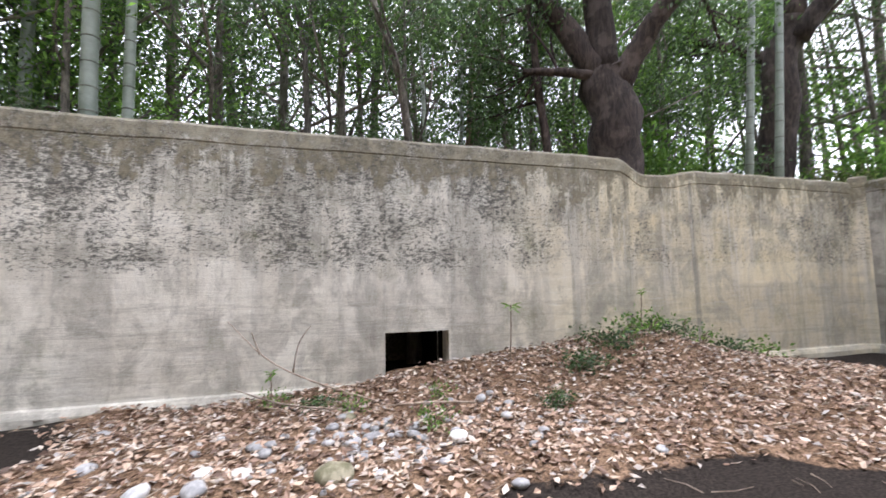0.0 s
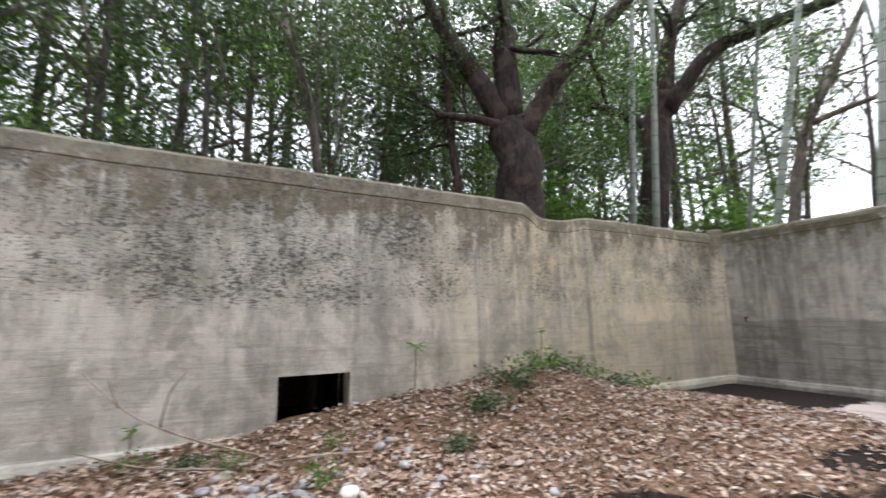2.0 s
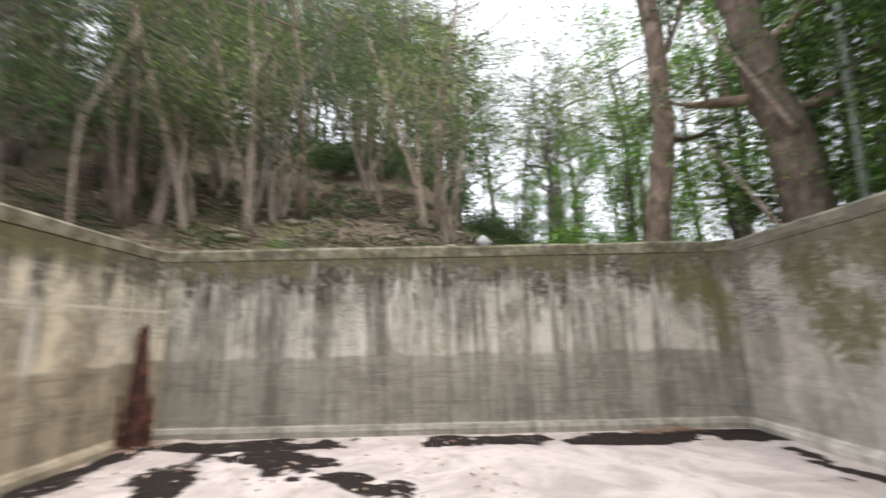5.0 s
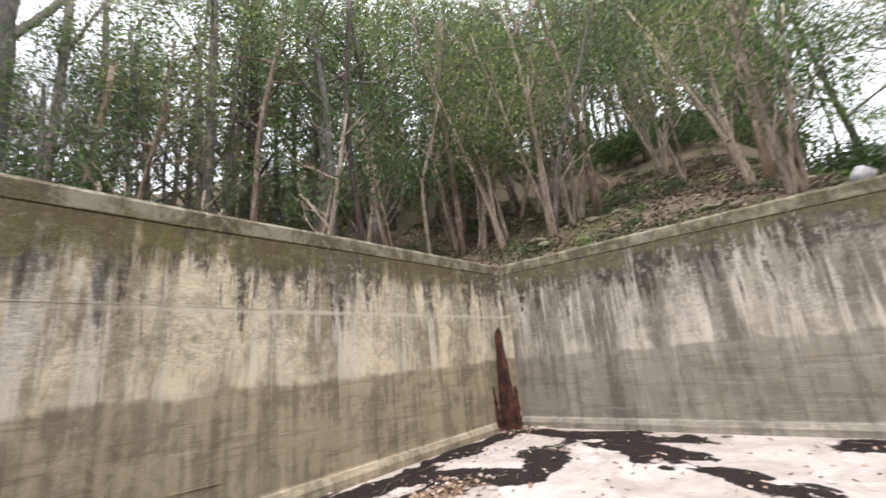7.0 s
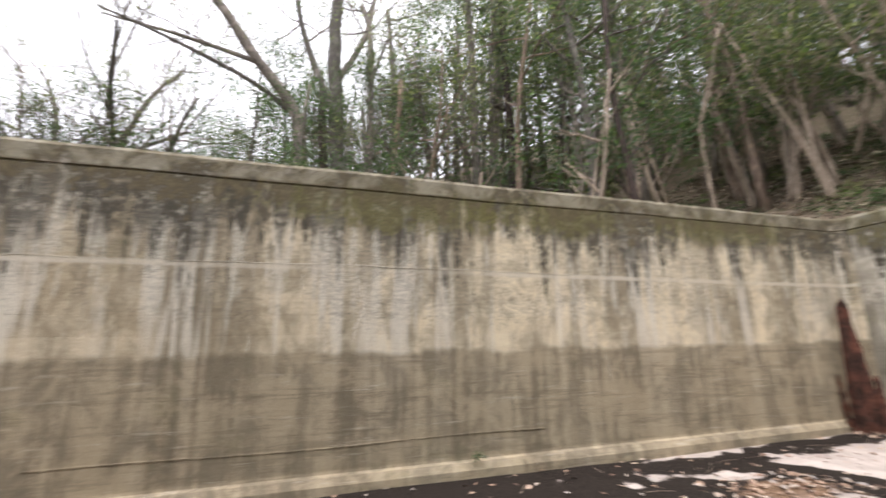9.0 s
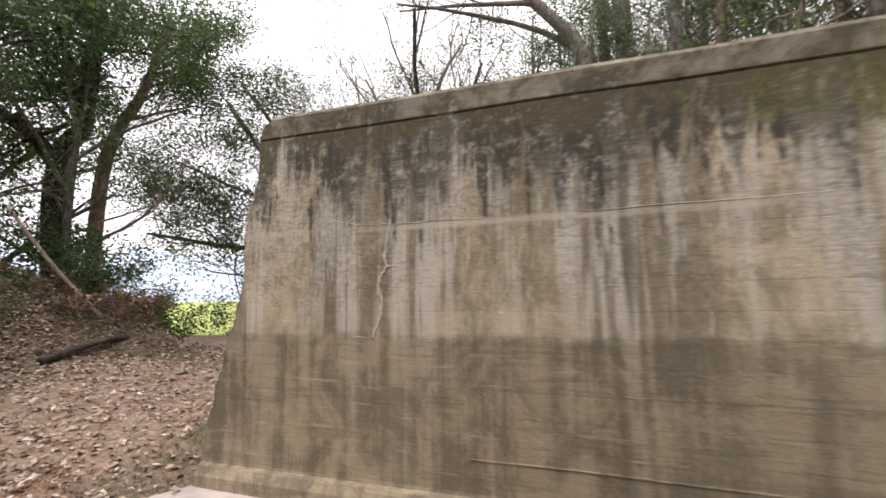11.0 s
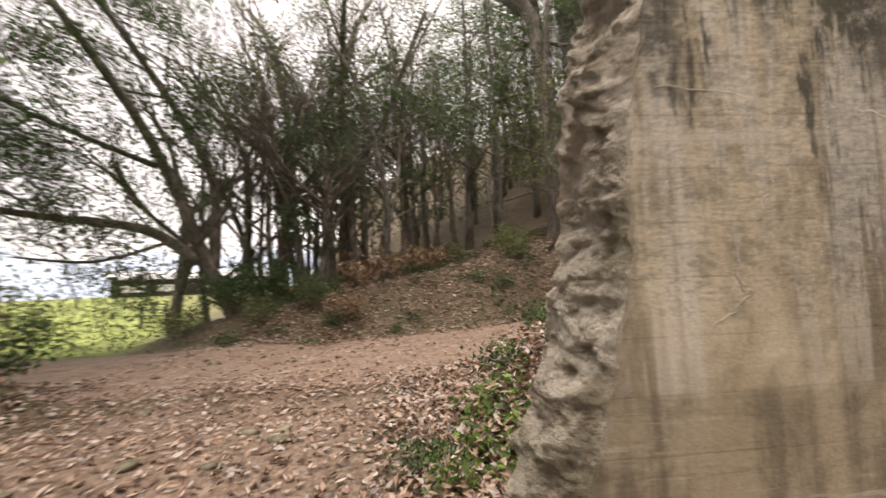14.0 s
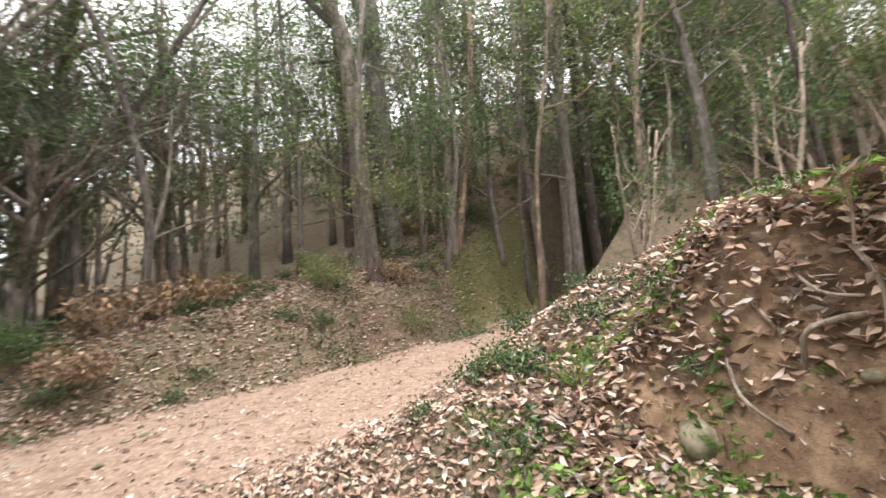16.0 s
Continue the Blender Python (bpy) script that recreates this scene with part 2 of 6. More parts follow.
    damp = blend(nt, span(nt, calc(nt, 'ADD', times(cloud_, 0.6), times(thread, 0.4)), 0.43, 0.57), tuple(c * 0.34 for c in grey), tuple(c * 0.86 for c in grey))
    col = blend(nt, times(under, tide), col, damp)
    scum = span(nt, tex((0.45, 0.45, 6.5), 2.2, 8, 0.76, 0.1, 2.0), 0.53, 0.59)
    col = blend(nt, times(scum, span(nt, lvl, 1.42, 1.2), tide * (0.35 + 0.4 * grainy)), col, tuple(c * 0.34 for c in grey))
    col = blend(nt, times(span(nt, tex((0.5, 0.5, 8.0), 2.4, 8, 0.76, 0.1, 6.0), 0.57, 0.63), span(nt, lvl, 1.5, 1.1), tide * 0.5), col, (0.56, 0.51, 0.42))
    # black runs that hang from the crest, broken by the planks
    hang = wobbled(wobbled(wobbled(z, rain, 3.0), thread, 1.5), fine, 0.5)
    runs = times(span(nt, hang, 2.50, 2.92), span(nt, grain, 0.60, 0.44, 1.0 - 0.65 * grainy, 1.0), span(nt, fine, 0.34, 0.52, 0.35, 1.0), drips)
    col = blend(nt, runs, col, (0.070, 0.062, 0.045))
    tear = calc(nt, 'ADD', tex((4.6, 4.6, 0.55), 1.0, 9, 0.76, 0.35, 1.0), times(calc(nt, 'SUBTRACT', z, 2.45), 0.13))
    col = blend(nt, times(span(nt, tear, 0.53, 0.57), span(nt, fine, 0.38, 0.52, 0.15, 1.0), drips), col, (0.062, 0.054, 0.036))
    # flecks of black lichen, drawn out along the planks and thickest in patches
    if lichen:
        patch = calc(nt, 'ADD', tex((1.0, 1.0, 0.9), 0.95, 6, 0.66, 0.3, 3.0), times(calc(nt, 'SUBTRACT', z, 2.2), 0.035))
        if lichen_to:
            patch = calc(nt, 'SUBTRACT', patch, span(nt, s, lichen_to[0], lichen_to[1], 0.0, 0.13))
        patch = span(nt, patch, 0.33, 0.60, 0.0, 0.085)
        grow_ = calc(nt, 'ADD', patch, span(nt, z, 1.25, 1.75, -0.2, 0.0))
        for sc, size_, cut, k in (((1.0, 1.0, 1.7), 17.0, 0.585, 0.85), ((0.5, 0.5, 3.4), 20.0, 0.60, 0.7), ((1.0, 1.0, 1.2), 42.0, 0.59, 0.6)):
            f = calc(nt, 'ADD', tex(sc, size_, 6, 0.72, 0.2, size_), grow_)
            col = blend(nt, times(span(nt, f, cut, cut + 0.045), lichen * k), col, (0.068, 0.066, 0.058))
    if joint_line:
        seam = calc(nt, 'ABSOLUTE', calc(nt, 'SUBTRACT', wobbled(z, fine, 0.07), joint_line))
        col = blend(nt, times(span(nt, seam, 0.04, 0.012), span(nt, blotch, 0.36, 0.58, 0.15, 0.7)), col, (0.64, 0.58, 0.47))
    green = times(span(nt, tex((1, 1, 1), 1.9, 6, 0.68), 0.53, 0.70), span(nt, fine, 0.36, 0.6), moss)
    col = blend(nt, green, col, (0.14, 0.145, 0.05))
    for px, pz, kx, kz in moss_spots:
        dx, dz = times(calc(nt, 'SUBTRACT', s, px), kx), times(calc(nt, 'SUBTRACT', z, pz), kz)
        dd = calc(nt, 'ADD', times(dx, dx), times(dz, dz))
        spot = span(nt, wobbled(wobbled(dd, fine, 3.2), thread, 2.2), 0.75, 0.25)
        col = blend(nt, times(spot, span(nt, cloud_, 0.34, 0.54, 0.45, 0.8)), col, blend(nt, span(nt, grit, 0.3, 0.7), (0.055, 0.052, 0.016), (0.20, 0.18, 0.06)))
    # moss and grime below the crest, with a fringed lower edge
    fringe = wobbled(wobbled(wobbled(wobbled(z, thread, 0.7), rain, 1.3), cloud_, 1.3), fine, 0.6)
    rim = times(span(nt, fringe, 3.12 - crest, 3.26 - crest), span(nt, fine, 0.32, 0.52, 0.35, 1.0), span(nt, cloud_, 0.36, 0.55, 0.5, 1.0))
    col = blend(nt, times(rim, 0.85), col, blend(nt, span(nt, fine, 0.36, 0.64), tuple(c * 0.55 for c in crest_tint), tuple(c * 1.6 for c in crest_tint)))
    lip = times(span(nt, z, 3.12, 3.16), span(nt, cloud_, 0.44, 0.62), 0.55)
    col = blend(nt, lip, col, (0.42, 0.39, 0.30))
    col = blend(nt, 0.45, col, blend(nt, grit, (0.0, 0.0, 0.0), (1.0, 1.0, 1.0)), 'SOFT_LIGHT')
    nt.links.new(col, bsdf.inputs["Base Color"])
    bsdf.inputs["Roughness"].default_value = 0.9
    saw = calc(nt, 'FRACT', calc(nt, 'ADD', calc(nt, 'MULTIPLY', z, 5.2), calc(nt, 'MULTIPLY', blotch, 0.25)))
    joint = times(span(nt, saw, 0.0, 0.05), span(nt, cloud_, 0.35, 0.6, 0.2, 1.0))
    hgt = calc(nt, 'ADD', times(joint, 0.10), times(grain, 0.6 * grainy))
    hgt = calc(nt, 'ADD', hgt, calc(nt, 'ADD', times(fine, 0.5), times(grit, 0.12)))
    bumped(nt, bsdf, hgt, 0.55, 0.02)
    return m


SEAM_Z = 2.21     # lime-filled joint along the south wall
WALL_N = concrete("weathered_concrete_north", (0.74, 0.70, 0.61), (0.56, 0.525, 0.445), seed=1, tide=0.35, tide_from=(5.6, 7.2), crest=0.34, crest_tint=(0.155, 0.135, 0.09), drips=0.36, damp_runs=0.4, lime=0.5, grainy=0.8, lichen=0.95, lichen_to=(1.6, 4.2), moss=0.35,
                  warm=(1.2, 4.6, (0.68, 0.59, 0.40)), columns=((1.75, 0.26, 0.4), (0.55, 0.28, 0.3), (1.52, 0.10, 0.5), (3.42, 0.09, 0.6), (4.35, 0.10, 0.45), (5.02, 0.16, 0.45), (5.66, 0.07, 0.75), (0.30, 0.10, 0.35), (-4.26, 0.14, 0.75)), moss_spots=((-6.3, 1.75, 1.5, 1.5), (-6.75, 2.5, 1.6, 1.5), (-5.6, 2.7, 1.1, 2.2)))
WALL_W = concrete("weathered_concrete_west", (0.55, 0.51, 0.42), (0.36, 0.33, 0.265), along=1, seed=2, tide=0.62, crest=0.30, crest_tint=(0.125, 0.11, 0.055), drips=1.0, grainy=0.6, lime=0.85, lichen=0.35, moss=0.3,
                  columns=((-1.7, 0.45, 0.55), (-0.5, 0.35, 0.5), (0.4, 0.25, 0.4), (1.46, 0.14, 0.7), (2.68, 0.08, 0.7), (3.35, 0.10, 0.5), (4.14, 0.08, 0.7), (5.28, 0.12, 0.7), (5.85, 0.10, 0.5), (6.5, 0.14, 0.5)), moss_spots=((7.2, 2.55, 1.4, 2.0), (7.65, 2.0, 3.0, 1.0)))
WALL_S = concrete("weathered_concrete_south", (0.63, 0.54, 0.39), (0.45, 0.37, 0.25), seed=3, tide=0.82, warm=(0.9, -1.6, (0.76, 0.66, 0.475)), crest=0.16, crest_tint=(0.105, 0.084, 0.045), drips=0.9, grainy=0.3, lime=0.8, lichen=0.3, moss=0.2,
                  columns=((3.42, 0.28, 0.6), (1.22, 0.22, 0.75), (2.65, 0.14, 0.35), (-0.45, 0.3, 0.35), (-5.3, 0.3, 0.35)), moss_spots=((-0.9, 2.95, 0.55, 2.6), (-3.0, 3.0, 0.7, 3.0), (-5.8, 3.0, 0.6, 3.0)), joint_line=SEAM_Z)
WALL_E = concrete("weathered_concrete_east", (0.52, 0.495, 0.44), (0.40, 0.375, 0.33), along=1, seed=4, tide=0.7, crest=0.15, drips=0.35, lime=0.4, lichen=0.15, moss=0.1)


def make_rubble():
    m, nt, bsdf = material("broken_aggregate")
    p = position(nt)
    big, fine = noisy(nt, p, 5.0, 6, 0.7, 0.5), noisy(nt, p, 38.0, 5, 0.7)
    col = blend(nt, span(nt, big, 0.36, 0.58), (0.30, 0.25, 0.18), (0.66, 0.60, 0.49))
    col = blend(nt, calc(nt, 'MULTIPLY', span(nt, noisy(nt, p, 2.2, 4), 0.5, 0.7), 0.5), col, (0.20, 0.19, 0.10))
    col = blend(nt, 0.5, col, blend(nt, fine, (0.1, 0.1, 0.1), (0.95, 0.95, 0.95)), 'SOFT_LIGHT')
    nt.links.new(col, bsdf.inputs["Base Color"])
    bsdf.inputs["Roughness"].default_value = 0.95
    bumped(nt, bsdf, calc(nt, 'ADD', fine, calc(nt, 'MULTIPLY', noisy(nt, p, 14.0, 6, 0.75, 0.8), 1.6)), 1.0, 0.045)
    return m


def make_floor():
    m, nt, bsdf = material("slab_with_humus")
    p = position(nt)
    so = node(nt, "Attribute", attribute_name="soil").outputs["Fac"]
    le = node(nt, "Attribute", attribute_name="litter").outputs["Fac"]
    big, mid, fine = noisy(nt, p, 1.1, 6, 0.65, 0.6), noisy(nt, p, 6.0, 6, 0.7), noisy(nt, p, 45.0, 4, 0.65)
    slab = blend(nt, span(nt, big, 0.38, 0.62), (0.54, 0.475, 0.435), (0.36, 0.31, 0.28))
    slab = blend(nt, calc(nt, 'MULTIPLY', span(nt, mid, 0.55, 0.7), 0.6), slab, (0.26, 0.22, 0.19))
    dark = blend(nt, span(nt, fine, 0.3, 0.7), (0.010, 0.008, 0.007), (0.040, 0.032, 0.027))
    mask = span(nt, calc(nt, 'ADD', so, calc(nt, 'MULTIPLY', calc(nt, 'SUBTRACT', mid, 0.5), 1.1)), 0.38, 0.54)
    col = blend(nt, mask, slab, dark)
    brown = blend(nt, span(nt, fine, 0.35, 0.65), (0.07, 0.045, 0.03), (0.26, 0.17, 0.11))
    lm = span(nt, calc(nt, 'ADD', le, calc(nt, 'MULTIPLY', calc(nt, 'SUBTRACT', mid, 0.5), 1.0)), 0.45, 0.65)
    col = blend(nt, lm, col, brown)
    nt.links.new(col, bsdf.inputs["Base Color"])
    nt.links.new(span(nt, mask, 0.0, 1.0, 0.72, 0.95), bsdf.inputs["Roughness"])
    nt.links.new(span(nt, mask, 0.0, 1.0, 0.4, 0.08), bsdf.inputs["Specular IOR Level"])
    bumped(nt, bsdf, calc(nt, 'ADD', mid, calc(nt, 'MULTIPLY', fine, 0.6)), 0.5, 0.02)
    return m


def make_ground():
    m, nt, bsdf = material("woodland_ground")
    p = position(nt)
    tr = node(nt, "Attribute", attribute_name="trodden").outputs["Fac"]
    gr = node(nt, "Attribute", attribute_name="meadow").outputs["Fac"]
    big, mid, fine = noisy(nt, p, 0.35, 5, 0.6), noisy(nt, p, 3.5, 6, 0.7), noisy(nt, p, 22.0, 6, 0.7)
    leafy = blend(nt, span(nt, fine, 0.36, 0.64), (0.060, 0.045, 0.029), (0.25, 0.19, 0.13))
    leafy = blend(nt, calc(nt, 'MULTIPLY', span(nt, mid, 0.45, 0.62), 0.75), leafy, (0.07, 0.075, 0.034))
    leafy = blend(nt, calc(nt, 'MULTIPLY', span(nt, big, 0.5, 0.65), 0.45), leafy, (0.10, 0.06, 0.038))
    dirt = blend(nt, span(nt, fine, 0.3, 0.7), (0.21, 0.145, 0.105), (0.36, 0.265, 0.20))
    dirt = blend(nt, calc(nt, 'MULTIPLY', span(nt, mid, 0.46, 0.62), 0.75), dirt, (0.17, 0.11, 0.075))
    dirt = blend(nt, calc(nt, 'MULTIPLY', span(nt, noisy(nt, p, 11.0, 5, 0.7), 0.52, 0.62), 0.6), dirt, (0.40, 0.31, 0.245))
    col = blend(nt, span(nt, calc(nt, 'ADD', tr, calc(nt, 'MULTIPLY', calc(nt, 'SUBTRACT', mid, 0.5), 0.9)), 0.35, 0.65), leafy, dirt)
    lawn = blend(nt, span(nt, noisy(nt, p, 1.2, 5), 0.35, 0.65), (0.24, 0.31, 0.07), (0.34, 0.40, 0.11))
    col = blend(nt, gr, col, lawn)
    ea = node(nt, "Attribute", attribute_name="bare_earth").outputs["Fac"]
    raw = blend(nt, span(nt, mid, 0.36, 0.64), (0.12, 0.073, 0.042), (0.29, 0.20, 0.125))
    raw = blend(nt, 0.5, raw, blend(nt, fine, (0.1, 0.1, 0.1), (0.9, 0.9, 0.9)), 'SOFT_LIGHT')
    col = blend(nt, span(nt, calc(nt, 'ADD', ea, calc(nt, 'MULTIPLY', calc(nt, 'SUBTRACT', mid, 0.5), 0.8)), 0.35, 0.6), col, raw)
    mo = node(nt, "Attribute", attribute_name="moss").outputs["Fac"]
    cushion = blend(nt, span(nt, fine, 0.35, 0.65), (0.06, 0.064, 0.02), (0.15, 0.145, 0.055))
    col = blend(nt, span(nt, calc(nt, 'ADD', mo, calc(nt, 'MULTIPLY', calc(nt, 'SUBTRACT', mid, 0.5), 1.0)), 0.4, 0.65), col, cushion)
    nt.links.new(col, bsdf.inputs["Base Color"])
    bsdf.inputs["Roughness"].default_value = 0.95
    bumped(nt, bsdf, calc(nt, 'ADD', mid, fine), 0.7, 0.03)
    return m


def make_bark(name, a, b, scale=1.0, moss=0.0):
    m, nt, bsdf = material(name)
    tc = node(nt, "TexCoord").outputs["Object"]
    v = node(nt, "Mapping", {"Vector": tc, "Scale": (9 * scale, 9 * scale, 1.6 * scale)}).outputs[0]
    ridge, mot = noisy(nt, v, 1.6, 6, 0.7, 0.6), noisy(nt, tc, 2.2, 5, 0.6)
    col = blend(nt, span(nt, ridge, 0.36, 0.64), a, b)
    col = blend(nt, calc(nt, 'MULTIPLY', span(nt, mot, 0.52, 0.64), 0.45), col, tuple(min(1, c * 1.7 + 0.04) for c in b))
    if moss:
        col = blend(nt, calc(nt, 'MULTIPLY', span(nt, noisy(nt, tc, 1.3, 5, 0.65), 0.47, 0.6), moss), col, (0.085, 0.10, 0.035))
    info = node(nt, "ObjectInfo").outputs["Random"]
    col = blend(nt, 1.0, col, blend(nt, info, (0.75, 0.75, 0.75), (1.2, 1.15, 1.1)), 'MULTIPLY')
    nt.links.new(col, bsdf.inputs["Base Color"])
    bsdf.inputs["Roughness"].default_value = 0.9
    bumped(nt, bsdf, ridge, 0.8, 0.03)
    return m


def make_leaf(name, dark, light, through_light=0.35, gloss=0.45):
    """Leaves: each island takes its own tint; thin, so light comes through."""
    m, nt, bsdf = material(name)
    r = node(nt, "NewGeometry").outputs["Random Per Island"]
    col = blend(nt, r, dark, light)
    col = blend(nt, span(nt, calc(nt, 'FRACT', calc(nt, 'MULTIPLY', r, 17.3)), 0.93, 0.97), col, tuple(c * 1.9 for c in light))
    nt.links.new(col, bsdf.inputs["Base Color"])
    bsdf.inputs["Roughness"].default_value = gloss
    thin = node(nt, "BsdfTranslucent", {"Color": blend(nt, 1.0, col, (1.5, 1.7, 0.8), 'MULTIPLY')})
    mix = node(nt, "MixShader", {0: through_light})
    nt.links.new(bsdf.outputs[0], mix.inputs[1])
    nt.links.new(thin.outputs[0], mix.inputs[2])
    nt.links.new(mix.outputs[0], nt.nodes["Material Output"].inputs["Surface"])
    return m


def make_dead_leaf():
    m, nt, bsdf = material("dead_leaf")
    r = node(nt, "NewGeometry").outputs["Random Per Island"]
    ramp = node(nt, "ValToRGB", {0: r})
    e = ramp.color_ramp.elements
    e[0].position, e[0].color = 0.0, (0.09, 0.058, 0.043, 1)
    e[1].position, e[1].color = 1.0, (0.68, 0.58, 0.48, 1)
    for at, c in ((0.18, (0.20, 0.125, 0.09)), (0.38, (0.34, 0.225, 0.16)), (0.56, (0.44, 0.31, 0.225)), (0.72, (0.52, 0.41, 0.32)), (0.86, (0.36, 0.33, 0.31))):
        k = e.new(at)
        k.color = (*c, 1)
    vein = noisy(nt, position(nt), 40.0, 4, 0.6)
    col = blend(nt, 0.4, ramp.outputs[0], blend(nt, vein, (0.2, 0.2, 0.2), (0.85, 0.85, 0.85)), 'SOFT_LIGHT')
    nt.links.new(col, bsdf.inputs["Base Color"])
    bsdf.inputs["Roughness"].default_value = 0.75
    return m


def make_plain(name, a, b, scale=6.0, rough=0.8, metal=0.0, bump=0.3):
    m, nt, bsdf = material(name)
    tc = node(nt, "TexCoord").outputs["Object"]
    n1, n2 = noisy(nt, tc, scale, 5, 0.65), noisy(nt, tc, scale * 6, 4, 0.6)
    col = blend(nt, span(nt, n1, 0.35, 0.65), a, b)
    col = blend(nt, 0.3, col, blend(nt, n2, (0.1, 0.1, 0.1), (0.9, 0.9, 0.9)), 'SOFT_LIGHT')
    info = node(nt, "ObjectInfo").outputs["Random"]
    col = blend(nt, 1.0, col, blend(nt, info, (0.72, 0.72, 0.72), (1.18, 1.18, 1.18)), 'MULTIPLY')
    nt.links.new(col, bsdf.inputs["Base Color"])
    bsdf.inputs["Roughness"].default_value, bsdf.inputs["Metallic"].default_value = rough, metal
    bumped(nt, bsdf, calc(nt, 'ADD', n1, n2), bump, 0.02)
    return m


RUBBLE, FLOOR_MAT, GROUND_MAT = make_rubble(), make_floor(), make_ground()
BARK_DARK = make_bark("dark_bark", (0.022, 0.016, 0.014), (0.078, 0.056, 0.047), 1.0)
BARK_GREY = make_bark("grey_bark", (0.075, 0.066, 0.058), (0.22, 0.195, 0.17), 1.5, 0.25)
BARK_BROWN = make_bark("brown_bark", (0.10, 0.07, 0.052), (0.30, 0.225, 0.175), 1.0, 0.25)
BARK_PALE = make_bark("pale_bark", (0.19, 0.15, 0.115), (0.42, 0.35, 0.285), 1.8, 0.3)
BAMBOO = make_plain("bamboo_culm", (0.24, 0.28, 0.23), (0.38, 0.42, 0.36), 2.0, 0.45, 0.0, 0.1)
BAMBOO_NODE = make_plain("bamboo_node", (0.12, 0.13, 0.10), (0.2, 0.21, 0.17), 8.0, 0.6)
LEAF_DARK = make_leaf("evergreen_leaf", (0.030, 0.055, 0.026), (0.085, 0.135, 0.06), 0.4)
LEAF_MID = make_leaf("fresh_leaf", (0.06, 0.12, 0.035), (0.17, 0.27, 0.085), 0.55)
LEAF_PALE = make_leaf("olive_leaf", (0.085, 0.10, 0.055), (0.19, 0.21, 0.11), 0.45)
LEAF_IVY = make_leaf("ivy_leaf", (0.02, 0.045, 0.018), (0.075, 0.13, 0.045), 0.2, 0.35)
LEAF_DRY = make_leaf("withered_leaf", (0.12, 0.075, 0.048), (0.27, 0.185, 0.125), 0.2, 0.8)
DEAD = make_dead_leaf()
DEAD_OLD = make_leaf("old_grey_leaf", (0.075, 0.055, 0.04), (0.32, 0.26, 0.20), 0.0, 0.85)
TWIG = make_plain("dry_twig", (0.20, 0.15, 0.11), (0.42, 0.34, 0.27), 10.0, 0.85)
STONE = make_plain("grey_pebble", (0.24, 0.24, 0.25), (0.44, 0.43, 0.42), 9.0, 0.7, 0.0, 0.15)
STONE_MOSSY = make_plain("mossy_stone", (0.10, 0.095, 0.05), (0.30, 0.27, 0.19), 7.0, 0.9)
STONE_WHITE = make_plain("white_stone", (0.66, 0.63, 0.60), (0.8, 0.78, 0.76), 7.0, 0.7, 0.0, 0.15)
RUST = make_plain("rusty_iron", (0.030, 0.014, 0.010), (0.15, 0.058, 0.036), 7.0, 0.9, 0.2, 0.6)
# near-black colour stands in for the dark inside the drain
DUCT_SHADE = make_plain("duct_shade_black", (0.006, 0.006, 0.005), (0.016, 0.014, 0.012), 4.0, 1.0)
DUCT_SHADE.node_tree.nodes["Principled BSDF"].inputs["Specular IOR Level"].default_value = 0.05
PLANK_DARK = make_plain("tarred_board", (0.02, 0.016, 0.015), (0.06, 0.045, 0.04), 3.0, 0.7)
ROOF_PALE = make_plain("pale_roof_sheet", (0.55, 0.55, 0.56), (0.7, 0.7, 0.7), 1.0, 0.5)
PAINT_WHITE = make_plain("white_paint", (0.75, 0.75, 0.74), (0.82, 0.82, 0.8), 2.0, 0.5)
FENCE_METAL = make_plain("dark_fence_metal", (0.03, 0.03, 0.035), (0.07, 0.07, 0.075), 4.0, 0.5, 0.5)


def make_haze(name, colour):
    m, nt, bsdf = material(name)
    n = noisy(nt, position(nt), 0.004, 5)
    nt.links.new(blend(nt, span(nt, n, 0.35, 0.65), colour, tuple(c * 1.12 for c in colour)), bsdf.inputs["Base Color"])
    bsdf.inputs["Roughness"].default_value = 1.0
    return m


# the blue haze of distance is painted into the hills' colour
HAZE = make_haze("haze_tinted_hills", (0.46, 0.54, 0.64))
SEA = make_haze("pale_sea", (0.42, 0.50, 0.58))


